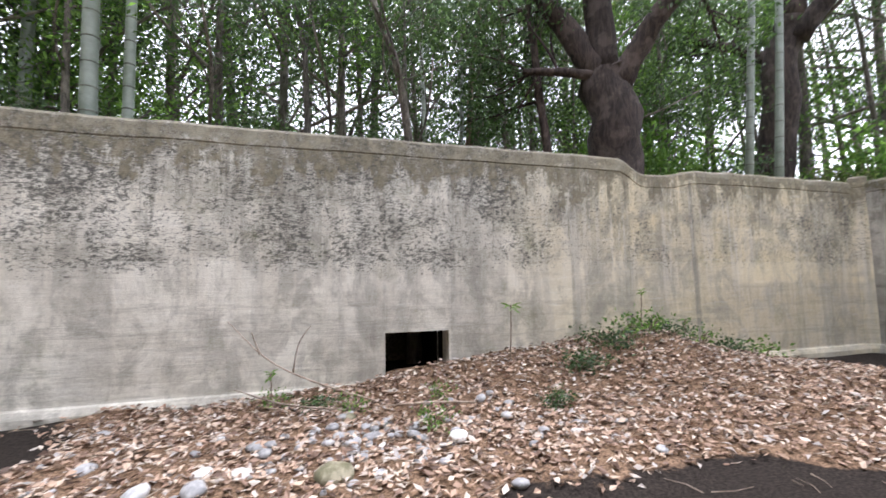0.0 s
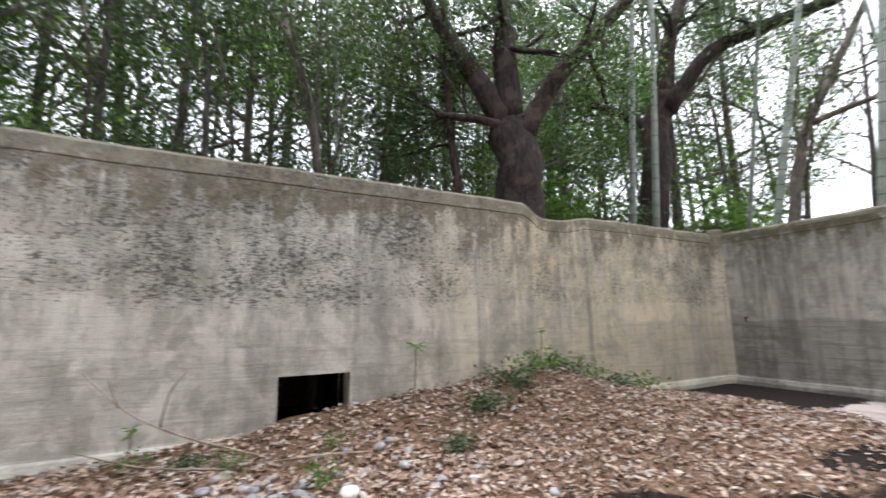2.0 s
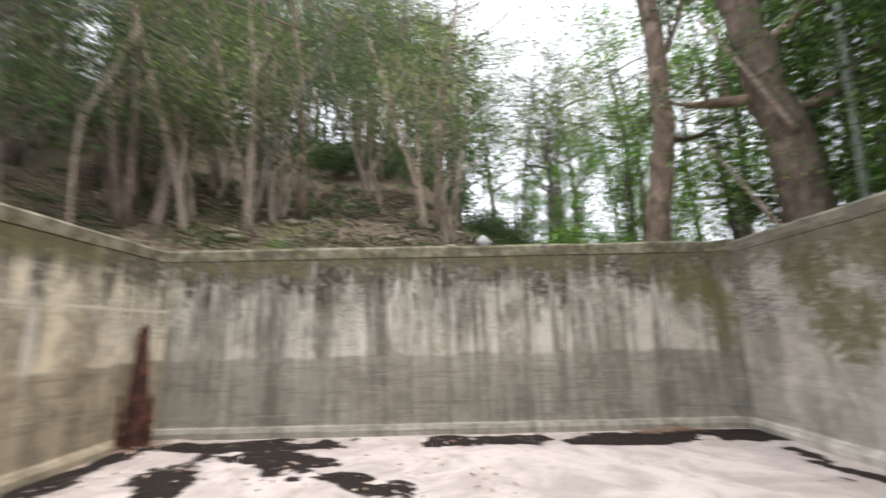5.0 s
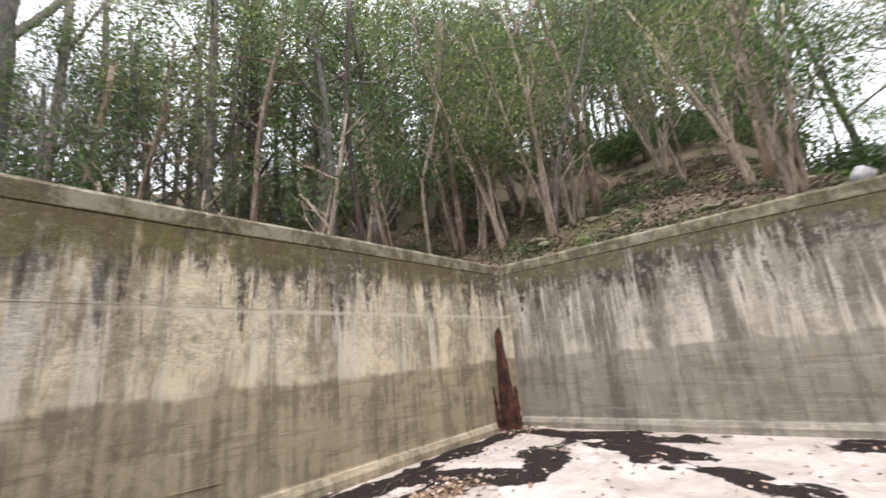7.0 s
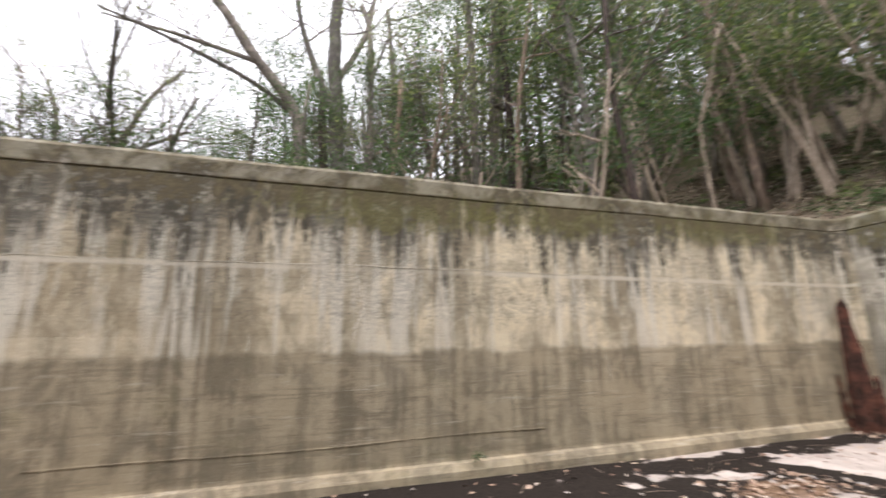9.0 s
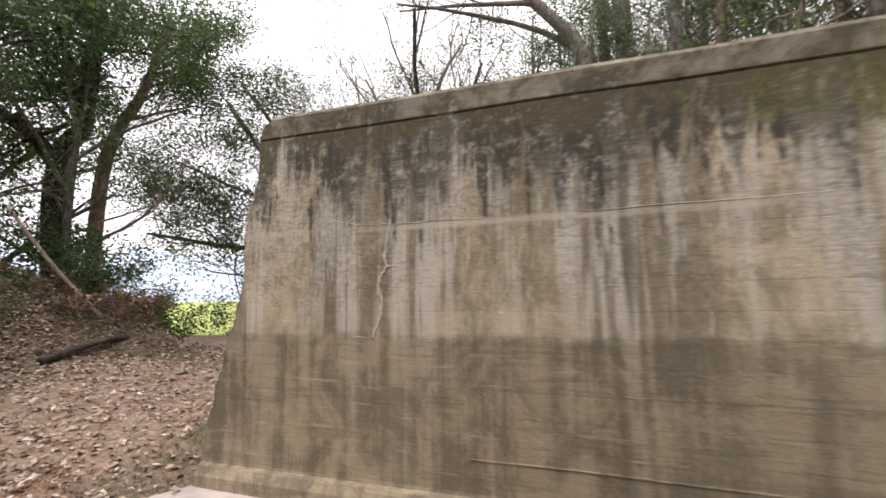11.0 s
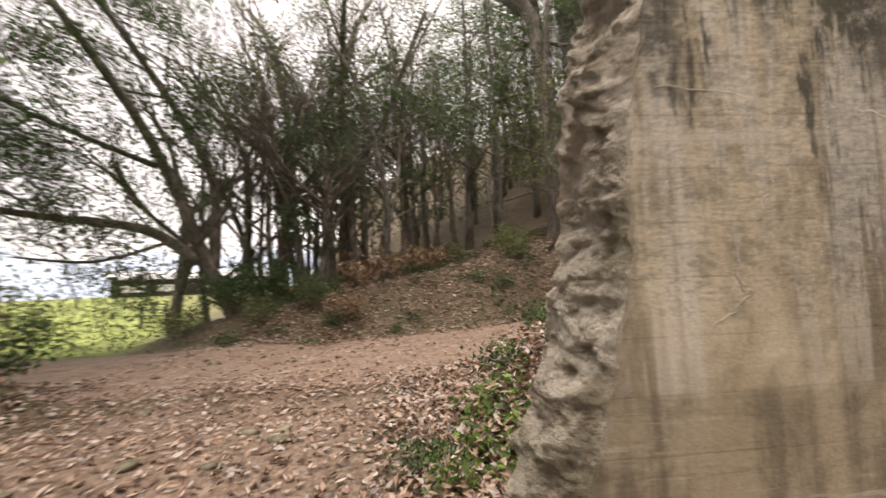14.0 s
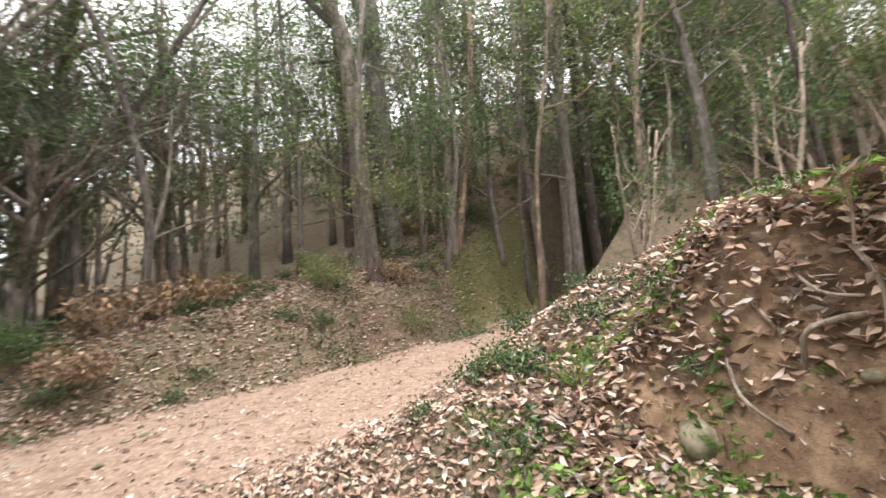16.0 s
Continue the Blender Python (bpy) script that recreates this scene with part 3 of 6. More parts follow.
# ---------------------------------------------------------------- mesh helpers
class Build:
    """Verts and faces gathered for one mesh."""

    def __init__(self):
        self.v, self.f = [], []

    def tube(self, pts, radii, sides=8, wobble=0.0, cap=True, rng=random):
        pts = [Vector(p) for p in pts]
        start = len(self.v)
        ref = Vector((0.31, 0.94, 0.12))
        for i, p in enumerate(pts):
            d = (pts[min(i + 1, len(pts) - 1)] - pts[max(i - 1, 0)]).normalized()
            a = d.cross(ref)
            a = (a if a.length > 0.05 else d.cross(Vector((1, 0, 0)))).normalized()
            b = d.cross(a)
            for k in range(sides):
                w = 2 * math.pi * k / sides
                r = radii[i] * (1 + wobble * rng.uniform(-1, 1))
                self.v.append(p + a * (r * math.cos(w)) + b * (r * math.sin(w)))
        for i in range(len(pts) - 1):
            for k in range(sides):
                s = start + i * sides
                self.f.append((s + k, s + (k + 1) % sides, s + sides + (k + 1) % sides, s + sides + k))
        if cap:
            self.f.append(tuple(range(start + sides - 1, start - 1, -1)))
            e = start + (len(pts) - 1) * sides
            self.f.append(tuple(range(e, e + sides)))

    def box(self, lo, hi, m=Matrix()):
        s = len(self.v)
        for x in (lo[0], hi[0]):
            for y in (lo[1], hi[1]):
                for z in (lo[2], hi[2]):
                    self.v.append(m @ Vector((x, y, z)))
        for q in ((0, 1, 3, 2), (4, 6, 7, 5), (0, 4, 5, 1), (2, 3, 7, 6), (0, 2, 6, 4), (1, 5, 7, 3)):
            self.f.append(tuple(s + k for k in q))

    def grid(self, rows, skip=None):
        """rows: equally long lists of points."""
        s, w = len(self.v), len(rows[0])
        for r in rows:
            self.v.extend(Vector(p) for p in r)
        for i in range(len(rows) - 1):
            for j in range(w - 1):
                if skip and skip(i, j):
                    continue
                self.f.append((s + i * w + j, s + i * w + j + 1, s + (i + 1) * w + j + 1, s + (i + 1) * w + j))

    def leaf(self, p, along, side, length, width, fold=0.25):
        """A folded pointed leaf of four triangles' worth of faces."""
        n = along.cross(side)
        s = len(self.v)
        mid = p + along * (0.45 * length)
        lift = n * (fold * width)
        self.v += [p, mid + side * (width / 2) + lift, p + along * length, mid - side * (width / 2) + lift]
        self.f += [(s, s + 1, s + 2), (s, s + 2, s + 3)]

    def mesh(self, name, smooth=False):
        me = bpy.data.meshes.new(name)
        me.from_pydata([tuple(v) for v in self.v], [], self.f)
        if smooth:
            me.polygons.foreach_set("use_smooth", [True] * len(me.polygons))
        me.update()
        return me


def part(name, build, mat, parent=None, label="", smooth=False):
    me = build.mesh(name, smooth) if isinstance(build, Build) else build
    if not me.materials:
        me.materials.append(mat)
    ob = new(name, me)
    ob.parent = parent
    if label:
        ob["label"] = label
    return ob


def thing(name, label, category, group="", kind="", at=None):
    ob = new(name)
    ob.empty_display_size = 0.2
    if at is not None:
        ob.matrix_basis = at if isinstance(at, Matrix) else Matrix.Translation(at)
    return tagged(ob, label, category, group, kind)


def unit(rng):
    while True:
        v = Vector((rng.uniform(-1, 1), rng.uniform(-1, 1), rng.uniform(-1, 1)))
        if 0.05 < v.length < 1:
            return v.normalized()


def leaf_cloud(build, rng, centre, count, spread, length, width, droop=0.3):
    for _ in range(count):
        p = Vector(centre) + Vector((rng.gauss(0, spread), rng.gauss(0, spread), rng.gauss(0, spread * 0.75)))
        a = unit(rng)
        a.z -= droop
        a.normalize()
        s = a.cross(unit(rng)).normalized()
        k = rng.uniform(0.7, 1.3)
        build.leaf(p, a, s, length * k, width * k)


# ---------------------------------------------------------------- large structure
def spaced(a, b, step):
    n = max(1, round((b - a) / step))
    return [a + (b - a) * i / n for i in range(n + 1)]


def wall_profile(top, thick=THICK):
    """Offset into the room and height, from the floor up over the top to the back."""
    return [(0.10, -0.10), (0.09, 0.10), (0.05, 0.17), (0.005, 0.185), (0.0, 0.21), (0.0, 0.79), (0.0, 1.35), (0.0, 2.1), (0.0, 2.9), (0.0, top - 0.255),
            (-0.008, top - 0.245), (-0.008, top - 0.235), (0.006, top - 0.225), (0.006, top - 0.05), (-0.02, top - 0.012), (-0.06, top),
            (-thick + 0.05, top), (-thick, top - 0.05), (-thick, -0.3)]


def wall_mesh(length, top_at, point, step=0.12, skip=None, extra=()):
    """point(s, off, z) gives the place; top_at(s) the height of the crest."""
    s_list = sorted(set([round(i * step, 3) for i in range(int(length / step) + 1)] + [length] + list(extra)))
    b = Build()
    rows = []
    for s in s_list:
        rows.append([point(s, off + (0.006 * fbm(s, z, 0, 3, 0.8) if off > -0.3 else 0), z + (0.012 * fbm(s, 1.3, 0, 3, 2.5) if z > 3.2 else 0)) for off, z in wall_profile(top_at(s))])
    b.grid(rows, (lambda i, j: skip(s_list[i], s_list[i + 1], j)) if skip else None)
    n = len(rows[0])
    b.f.append(tuple(range(n)))
    e = (len(rows) - 1) * n
    b.f.append(tuple(range(e + n - 1, e - 1, -1)))
    return b


def north_top(s):
    x = WX + s
    z = TOP - 0.24 * ease(4.25, 4.75, x) + 0.14 * ease(5.1, 5.9, x)
    z -= 0.13 * ease(-4.55, -4.45, x) * ease(-4.20, -4.30, x)
    z -= 0.06 * ease(-4.3, -4.5, x)
    return z + 0.02 * fbm(x, 3.0, 0, 2, 0.9)


def build_north():
    length = EX - WX

    def point(s, off, z):
        return (WX + s, NY - off, z)

    def hole_skip(a, b, j):
        mid = WX + (a + b) / 2
        return HOLE_L < mid < HOLE_R and j in (3, 4, 17)

    # rows 3 and 4 of the face end at the drain's sill and head; 17 is the back
    b = wall_mesh(length, north_top, point, skip=hole_skip, extra=(HOLE_L - WX, HOLE_R - WX))
    # lining of the drain
    y0, y1 = NY - 0.004, NY + 0.30
    zb, zt = 0.17, 0.79
    for q in (((HOLE_L, zb), (HOLE_L, zt)), ((HOLE_L, zt), (HOLE_R, zt)), ((HOLE_R, zt), (HOLE_R, zb)), ((HOLE_R, zb), (HOLE_L, zb))):
        (xa, za), (xb, zb2) = q
        b.grid([[(xa, y0, za), (xa, y1, za)], [(xb, y0, zb2), (xb, y1, zb2)]])
    return b


def build_drain():
    """The duct that runs on behind the wall, its darkness put into the colour."""
    b = Build()
    y0, y1, g = NY + 0.30, NY + 1.95, 0.012
    xa, xb, za, zb = HOLE_L - g, HOLE_R + g, 0.17 - g, 0.79 + g
    b.grid([[(x, y, z) for x, z in ((xa, za), (xa, zb), (xb, zb), (xb, za), (xa, za))] for y in spaced(y0, y1, 0.3)])
    b.grid([[(xa, y1, za), (xa, y1, zb)], [(xb, y1, za), (xb, y1, zb)]])
    return b


def flat_top(s):
    return TOP + 0.015 * fbm(s, 8.0, 0, 2, 0.7)


# unseen cap added over the ground dip, so the duct stays dark
cover = Build()
cover.box((HOLE_L - 0.6, NY + THICK - 0.02, 2.75), (HOLE_R + 0.6, NY + 2.75, 3.06))
tagged(part("culvert_cover", cover, GROUND_MAT), "unseen cap added over the ground dip behind the drain", "slab", kind="structure")
tagged(part("drain_lining", build_drain(), DUCT_SHADE), "duct behind the wall, coloured black for its darkness", "drain", kind="structure")
north = part("wall_north", build_north(), WALL_N)
tagged(north, "tall board-marked concrete wall, grey, rain-streaked and lichened", "wall", kind="structure")
west = part("wall_west", wall_mesh(NY - SY + 2 * THICK, flat_top, lambda s, off, z: (WX + off, SY - THICK + s, z)), WALL_W)
tagged(west, "concrete wall with dark vertical rain streaks and mossy crest", "wall", kind="structure")
east = part("wall_east", wall_mesh(NY - 0.4 + THICK, lambda s: TOP - 0.12 + 0.02 * fbm(s, 5.0, 0, 2, 0.7), lambda s, off, z: (EX - off, 0.4 + s, z)), WALL_E)
tagged(east, "grey concrete wall with brown water line", "wall", kind="structure")

S_END = 4.0


def south_end(z):
    """Where the broken end of the south wall stands at a height."""
    x = lerp(4.72, 4.36, ease(0.2, 1.75, z)) - 0.14 * ease(1.7, 3.0, z)
    return x - 0.10 * ease(3.05, 3.36, z) + 0.05 * fbm(z, 4.4, 0.0, 4, 1.9) + 0.018 * fbm(z, 9.1, 0.0, 2, 14.0)


def build_south():
    b = Build()
    step, length = 0.12, S_END - WX
    n = int(length / step)
    rows = []
    for i in range(n + 1):
        s = length * i / n
        rows.append([(WX + s, SY + off + (0.006 * fbm(s, z, 4, 3, 0.8) if off > -0.3 else 0), z) for off, z in wall_profile(flat_top(s), S_THICK)])
    b.grid(rows)
    b.f.append(tuple(range(len(rows[0]))))
    # last stretch, fine enough to follow the snapped edge
    prof = []
    base = wall_profile(TOP, S_THICK)
    for (o0, z0), (o1, z1) in zip(base, base[1:]):
        k = max(1, int(abs(z1 - z0) / 0.03))
        prof += [(lerp(o0, o1, q / k), lerp(z0, z1, q / k)) for q in range(k)]
    prof.append(base[-1])
    b.grid([[(lerp(S_END, south_end(z), i / 6), SY + off, z - (0.07 * ease(0.5, 1.0, i / 6) if z > 3.3 else 0)) for off, z in prof] for i in range(7)])
    return b


south = part("wall_south", build_south(), WALL_S)
tagged(south, "tan concrete wall, lime-streaked, broken off at one end", "wall", kind="structure")


def build_broken_end():
    b = Build()
    rows = []
    nz, ny = 330, 60
    for i in range(nz + 1):
        z = -0.1 + (TOP + 0.02) * i / nz
        row = []
        for j in range(ny + 1):
            f = j / ny
            y = SY + 0.004 - (S_THICK + 0.03) * f
            bulge = math.sin(math.pi * min(1.0, f * 1.05))
            edge = min(1.0, 7 * f, 5 * (1.05 - f))
            wy, wz = y + 0.05 * noise.noise((y * 7, z * 7, 2.0)), z + 0.05 * noise.noise((y * 7, z * 7, 9.0))
            d = 0.075 * fbm(wy, wz, 11.0, 3, 2.4) + 0.045 * fbm(wy, wz, 61.0, 4, 9.0)
            for freq, depth_, seed_ in ((7.5, 0.055, 5.0), (15.0, 0.036, 25.0), (29.0, 0.020, 45.0)):
                near = noise.voronoi((wy * freq, wz * freq * 1.15 + 0.5 * wy * freq, seed_))[0]
                d += depth_ * (min(0.45, near[1] - near[0]) - 0.25) - 0.9 * depth_ * ease(0.26, 0.10, near[0])
            d -= 0.11 * math.exp(-((z - 1.92) / 0.13) ** 2 - ((f - 0.55) / 0.3) ** 2) + 0.08 * math.exp(-((z - 2.75) / 0.12) ** 2 - ((f - 0.4) / 0.3) ** 2)
            d = max(d, -0.05 - 0.2 * f)
            x = south_end(z) - 0.012 + 0.024 * min(1.0, 12 * f) + edge * (0.07 * bulge + d) + f * lerp(0.10, 0.0, ease(2.1, 3.2, z))
            row.append((x, y + 0.04 * fbm(z, y, 51.0, 3, 5.0) * bulge, z))
        rows.append(row)
    b.grid(rows)
    return b


broken = part("wall_south_broken_end", build_broken_end(), RUBBLE, smooth=True)
tagged(broken, "rough pitted aggregate of the snapped concrete wall", "wall", kind="structure")

for nm, cx, cy, sx, sy, mt in (("trim_northwest", WX, NY, 1, -1, WALL_W), ("trim_southwest", WX, SY, 1, 1, WALL_S), ("trim_northeast", EX, NY, -1, -1, WALL_N)):
    b = Build()
    c = 0.17
    rows = []
    for off, z in wall_profile(TOP)[:16]:
        k = c + off * 1.2
        rows.append([(cx + sx * k, cy - sy * 0.02, min(z, TOP - 0.02)), (cx + sx * k * 0.55, cy + sy * k * 0.38, min(z, TOP - 0.02)), (cx + sx * k * 0.38, cy + sy * k * 0.55, min(z, TOP - 0.02)), (cx - sx * 0.02, cy + sy * k, min(z, TOP - 0.02))])
    rows.append([(cx - sx * 0.05, cy - sy * 0.05, TOP - 0.02)] * 4)
    b.grid(rows)
    ob = part(nm, b, mt)
    tagged(ob, "chamfered concrete fillet in the corner of the walls", "wall", kind="structure")


def sheet(xs, ys, height, layers):
    """A ground sheet with float layers on its points."""
    verts = [(x, y, height(x, y)) for y in ys for x in xs]
    w = len(xs)
    faces = [(j * w + i, j * w + i + 1, (j + 1) * w + i + 1, (j + 1) * w + i) for j in range(len(ys) - 1) for i in range(w - 1)]
    me = bpy.data.meshes.new("sheet")
    me.from_pydata(verts, [], faces)
    for name, fn in layers.items():
        at = me.attributes.new(name, 'FLOAT', 'POINT')
        at.data.foreach_set("value", [fn(v[0], v[1]) for v in verts])
    me.polygons.foreach_set("use_smooth", [True] * len(me.polygons))
    me.update()
    return me


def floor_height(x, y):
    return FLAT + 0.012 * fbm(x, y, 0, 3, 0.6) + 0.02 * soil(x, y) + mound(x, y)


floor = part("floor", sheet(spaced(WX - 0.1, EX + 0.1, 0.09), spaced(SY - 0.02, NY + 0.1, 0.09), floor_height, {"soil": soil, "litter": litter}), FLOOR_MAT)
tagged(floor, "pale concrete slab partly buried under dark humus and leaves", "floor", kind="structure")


def trodden(x, y):
    off = abs(y - path_centre(x)) - path_half(x)
    v = ease(0.25, -0.35, off) if -30 < x < 14 else 0.0
    v = max(v, 0.55 * ease(4.9, 5.6, x) * ease(-8.5, -6.0, y) * ease(9.5, 8.0, x) * ease(1.0, -1.0, y))
    return v


def bare_earth(x, y):
    """Ochre earth where the bank behind the broken wall is cut."""
    return ease(2.6, 3.2, x) * ease(4.7, 4.2, x) * ease(-5.0, -4.3, y) * ease(-2.9, -3.1, y)


def mossy(x, y):
    """Cushions of moss on the foot of the bank at the bend of the path, and on the slope."""
    off = path_centre(x) - path_half(x) - y
    v = ease(-0.2, 0.1, off) * ease(1.3, 0.7, off) * ease(-6.5, -5.0, x) * ease(-0.6, -1.6, x)
    return max(v, 0.75 * ease(0.1, 0.4, fbm(x, y, 41.0, 3, 0.55)) * ease(-9.0, -9.6, x) * ease(-16.0, -14.0, x))


def meadow(x, y):
    return ease(10.5, 13.0, x + 0.3 * (y + 12)) * ease(-9.5, -12.5, y) * ease(0.9, 1.3, (x - 3.0) / max(1.0, -y - 2.0) + 0.55)


near_x = spaced(-26, -9.3, 0.4) + spaced(-9.05, 14, 0.22)
gx = [-700, -400, -220, -120, -70, -45, -33] + near_x + [15, 17, 20, 25, 32, 45, 70, 110, 180]
gy = [-180, -130, -100, -70, -50, -38, -30] + spaced(-26, -18.5, 0.4) + spaced(-18, 8.0, 0.22) + [8.16, 8.30] + spaced(8.5, 18, 0.5) + [20, 24, 30, 40, 60, 100, 200, 400, 700]
ground = part("ground", sheet(gx, sorted(gy), ground_height, {"trodden": trodden, "meadow": meadow, "bare_earth": bare_earth, "moss": mossy}), GROUND_MAT)
tagged(ground, "leaf-strewn woodland ground with a trodden dirt path", "ground", kind="structure")

# sea and far hills
b = Build()
b.grid([[(-3000, -4000, -0.6), (3500, -4000, -0.6)], [(-3000, 4000, -0.6), (3500, 4000, -0.6)]])
water = part("water", b, SEA)
tagged(water, "pale calm sea in the distance", "sea", kind="structure")
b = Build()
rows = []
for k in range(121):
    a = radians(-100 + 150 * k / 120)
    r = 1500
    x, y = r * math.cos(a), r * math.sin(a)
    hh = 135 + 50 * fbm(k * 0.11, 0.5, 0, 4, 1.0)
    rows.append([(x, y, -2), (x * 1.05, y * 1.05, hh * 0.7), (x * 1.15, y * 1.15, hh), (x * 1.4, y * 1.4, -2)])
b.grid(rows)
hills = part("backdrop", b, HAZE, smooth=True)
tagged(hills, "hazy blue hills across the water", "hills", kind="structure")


# ---------------------------------------------------------------- trees
def grow(rng, segs, tips, p, d, length, r, depth, spread=0.7, gnarl=0.18, lift=0.06, kids=3, taper=0.5, first=0.35, shrink=0.62):
    n = 6 if depth else 4
    pts, radii = [p.copy()], [r]
    for i in range(n):
        d = (d + unit(rng) * gnarl + Vector((0, 0, lift))).normalized()
        p = p + d * (length / n)
        pts.append(p.copy())
        radii.append(r * (1 - (1 - taper) * (i + 1) / n))
    segs.append((depth, pts, radii))
    if depth == 0:
        tips.append(pts[-1])
        tips.append(pts[-3])
        return
    for k in range(kids):
        f = first + (1 - first) * (k + rng.uniform(0.2, 0.9)) / kids
        i = min(n - 1, int(f * n))
        q = pts[i].lerp(pts[i + 1], f * n - i)
        side = d.cross(unit(rng)).normalized()
        nd = (d * math.cos(spread) + side * math.sin(spread)).normalized()
        grow(rng, segs, tips, q, nd, length * shrink * rng.uniform(0.7, 1.15), max(0.006, lerp(r, r * taper, f) * rng.uniform(0.42, 0.62)), depth - 1,
             spread * rng.uniform(0.85, 1.15), gnarl * 1.15, lift, kids, taper, 0.3, shrink)


def tree_parts(ob, trunk, limbs, tips, bark, leaf_mat, rng, per_tip, spread, leaf_len, leaf_wid, trunk_sides=10):
    for pts, radii in trunk:
        b = Build()
        b.tube(pts, radii, trunk_sides, 0.06, rng=rng)
        part("trunk", b, bark, ob, smooth=True)
    if limbs:
        main = max(depth for depth, pts, radii in limbs)
        b = Build()
        for depth, pts, radii in limbs:
            sides = 3 if radii[0] < 0.012 else 4 if radii[0] < 0.03 else 7
            if depth == main and main > 0:
                one = Build()
                one.tube(pts, radii, sides, 0.05, cap=False, rng=rng)
                part("limb", one, bark, ob, smooth=True)
            else:
                b.tube(pts, radii, sides, 0.05, cap=False, rng=rng)
        if b.v:
            tagged(part("twig_mass", b, bark, ob, smooth=True), kind="stuff")
    if per_tip:
        b = Build()
        for t in tips:
            leaf_cloud(b, rng, t, per_tip, spread, leaf_len, leaf_wid)
        part("crown", b, leaf_mat, ob)


def stem_points(rng, h, lean=(0, 0), bend=0.06, n=9, base=(0, 0, -0.25)):
    pts, x, y = [], base[0], base[1]
    vx, vy = lean
    for i in range(n + 1):
        pts.append(Vector((x, y, base[2] + h * i / n)))
        vx += rng.uniform(-bend, bend)
        vy += rng.uniform(-bend, bend)
        x += vx * h / n
        y += vy * h / n
    return pts


def flare(r, n, taper=0.45, foot=1.35):
    return [r * (foot if i == 0 else 1.12 if i == 1 else 1.0) * (1 - (1 - taper) * i / n) for i in range(n + 1)]


def evergreen(seed, h, r, crown_from, bark, leaf_mat, label, depth=2, per_tip=16, lean=(0, 0), leaf_len=0.13, limb_len=0.33, kids=3, spread=0.34, bend=0.05):
    rng = random.Random(seed)
    ob = thing("tree", label, "tree")
    pts = stem_points(rng, h, lean, bend)
    radii = flare(r, len(pts) - 1, 0.3)
    segs, tips = [], []
    count = 9
    for k in range(count):
        f = crown_from + (0.98 - crown_from) * k / (count - 1)
        i = min(len(pts) - 2, int(f * (len(pts) - 1)))
        q = pts[i].lerp(pts[i + 1], f * (len(pts) - 1) - i)
        a = k * 2.4 + rng.uniform(-0.5, 0.5)
        d = Vector((math.cos(a), math.sin(a), rng.uniform(0.15, 0.8))).normalized()
        grow(rng, segs, tips, q, d, h * limb_len * rng.uniform(0.6, 1.1) * (1.1 - 0.45 * f), r * 0.36 * (1.2 - 0.6 * f), depth, 0.75, 0.2, 0.05, kids)
    tree_parts(ob, [(pts, radii)], segs, tips, bark, leaf_mat, rng, per_tip, spread, leaf_len, leaf_len * 0.45)
    return ob


def bare_tree(seed, h, r, lean, label, bark, spread=0.6, depth=4, kids=3, leaves=0, leaf_mat=None, lift=0.05, fork=0.3):
    rng = random.Random(seed)
    ob = thing("tree", label, "tree")
    pts = stem_points(rng, h * 0.55, lean, 0.07)
    radii = flare(r, len(pts) - 1, 0.55)
    segs, tips = [], []
    top = (pts[-1] - pts[-2]).normalized()
    for k in range(5):
        f = fork + (1 - fork) * k / 4
        i = min(len(pts) - 2, int(f * (len(pts) - 1)))
        q = pts[i].lerp(pts[i + 1], f * (len(pts) - 1) - i)
        a = k * 2.5 + rng.uniform(-0.4, 0.4)
        d = (top * 0.8 + Vector((math.cos(a), math.sin(a), 0.1)) * (0.9 if k < 4 else 0.25)).normalized()
        grow(rng, segs, tips, q, d, h * 0.42 * rng.uniform(0.75, 1.1), r * 0.5, depth - 1, spread, 0.17, lift, kids)
    tree_parts(ob, [(pts, radii)], segs, tips, bark, leaf_mat, rng, leaves, 0.35, 0.12, 0.05)
    return ob


def sapling_clump(seed, label, stems=3, h=5.0, bark=None, leaf_mat=None, per_tip=10):
    rng = random.Random(seed)
    ob = thing("sapling", label, "tree")
    segs, tips, trunks = [], [], []
    for s in range(stems):
        a = rng.uniform(0, 6.28)
        pts = stem_points(rng, h * rng.uniform(0.7, 1.1), (0.2 * math.cos(a), 0.2 * math.sin(a)), 0.09, 8, (rng.uniform(-0.2, 0.2), rng.uniform(-0.2, 0.2), -0.3))
        r = rng.uniform(0.035, 0.07)
        trunks.append((pts, flare(r, 8, 0.4)))
        for k in range(4):
            i = 3 + k if k < 3 else 7
            d = Vector((rng.uniform(-1, 1), rng.uniform(-1, 1), 0.7)).normalized()
            grow(rng, segs, tips, pts[i].copy(), d, h * 0.22, r * 0.45, 1, 0.7, 0.2, 0.08, 3)
    for pts, radii in trunks:
        b = Build()
        b.tube(pts, radii, 7, 0.05, rng=rng)
        part("stem", b, bark, ob, smooth=True)
    b = Build()
    for depth, pts, radii in segs:
        b.tube(pts, radii, 4, 0.05, cap=False, rng=rng)
    tagged(part("twig_mass", b, bark, ob, smooth=True), kind="stuff")
    b = Build()
    for t in tips:
        leaf_cloud(b, rng, t, per_tip, 0.3, 0.11, 0.05)
    part("crown", b, leaf_mat, ob)
    return ob


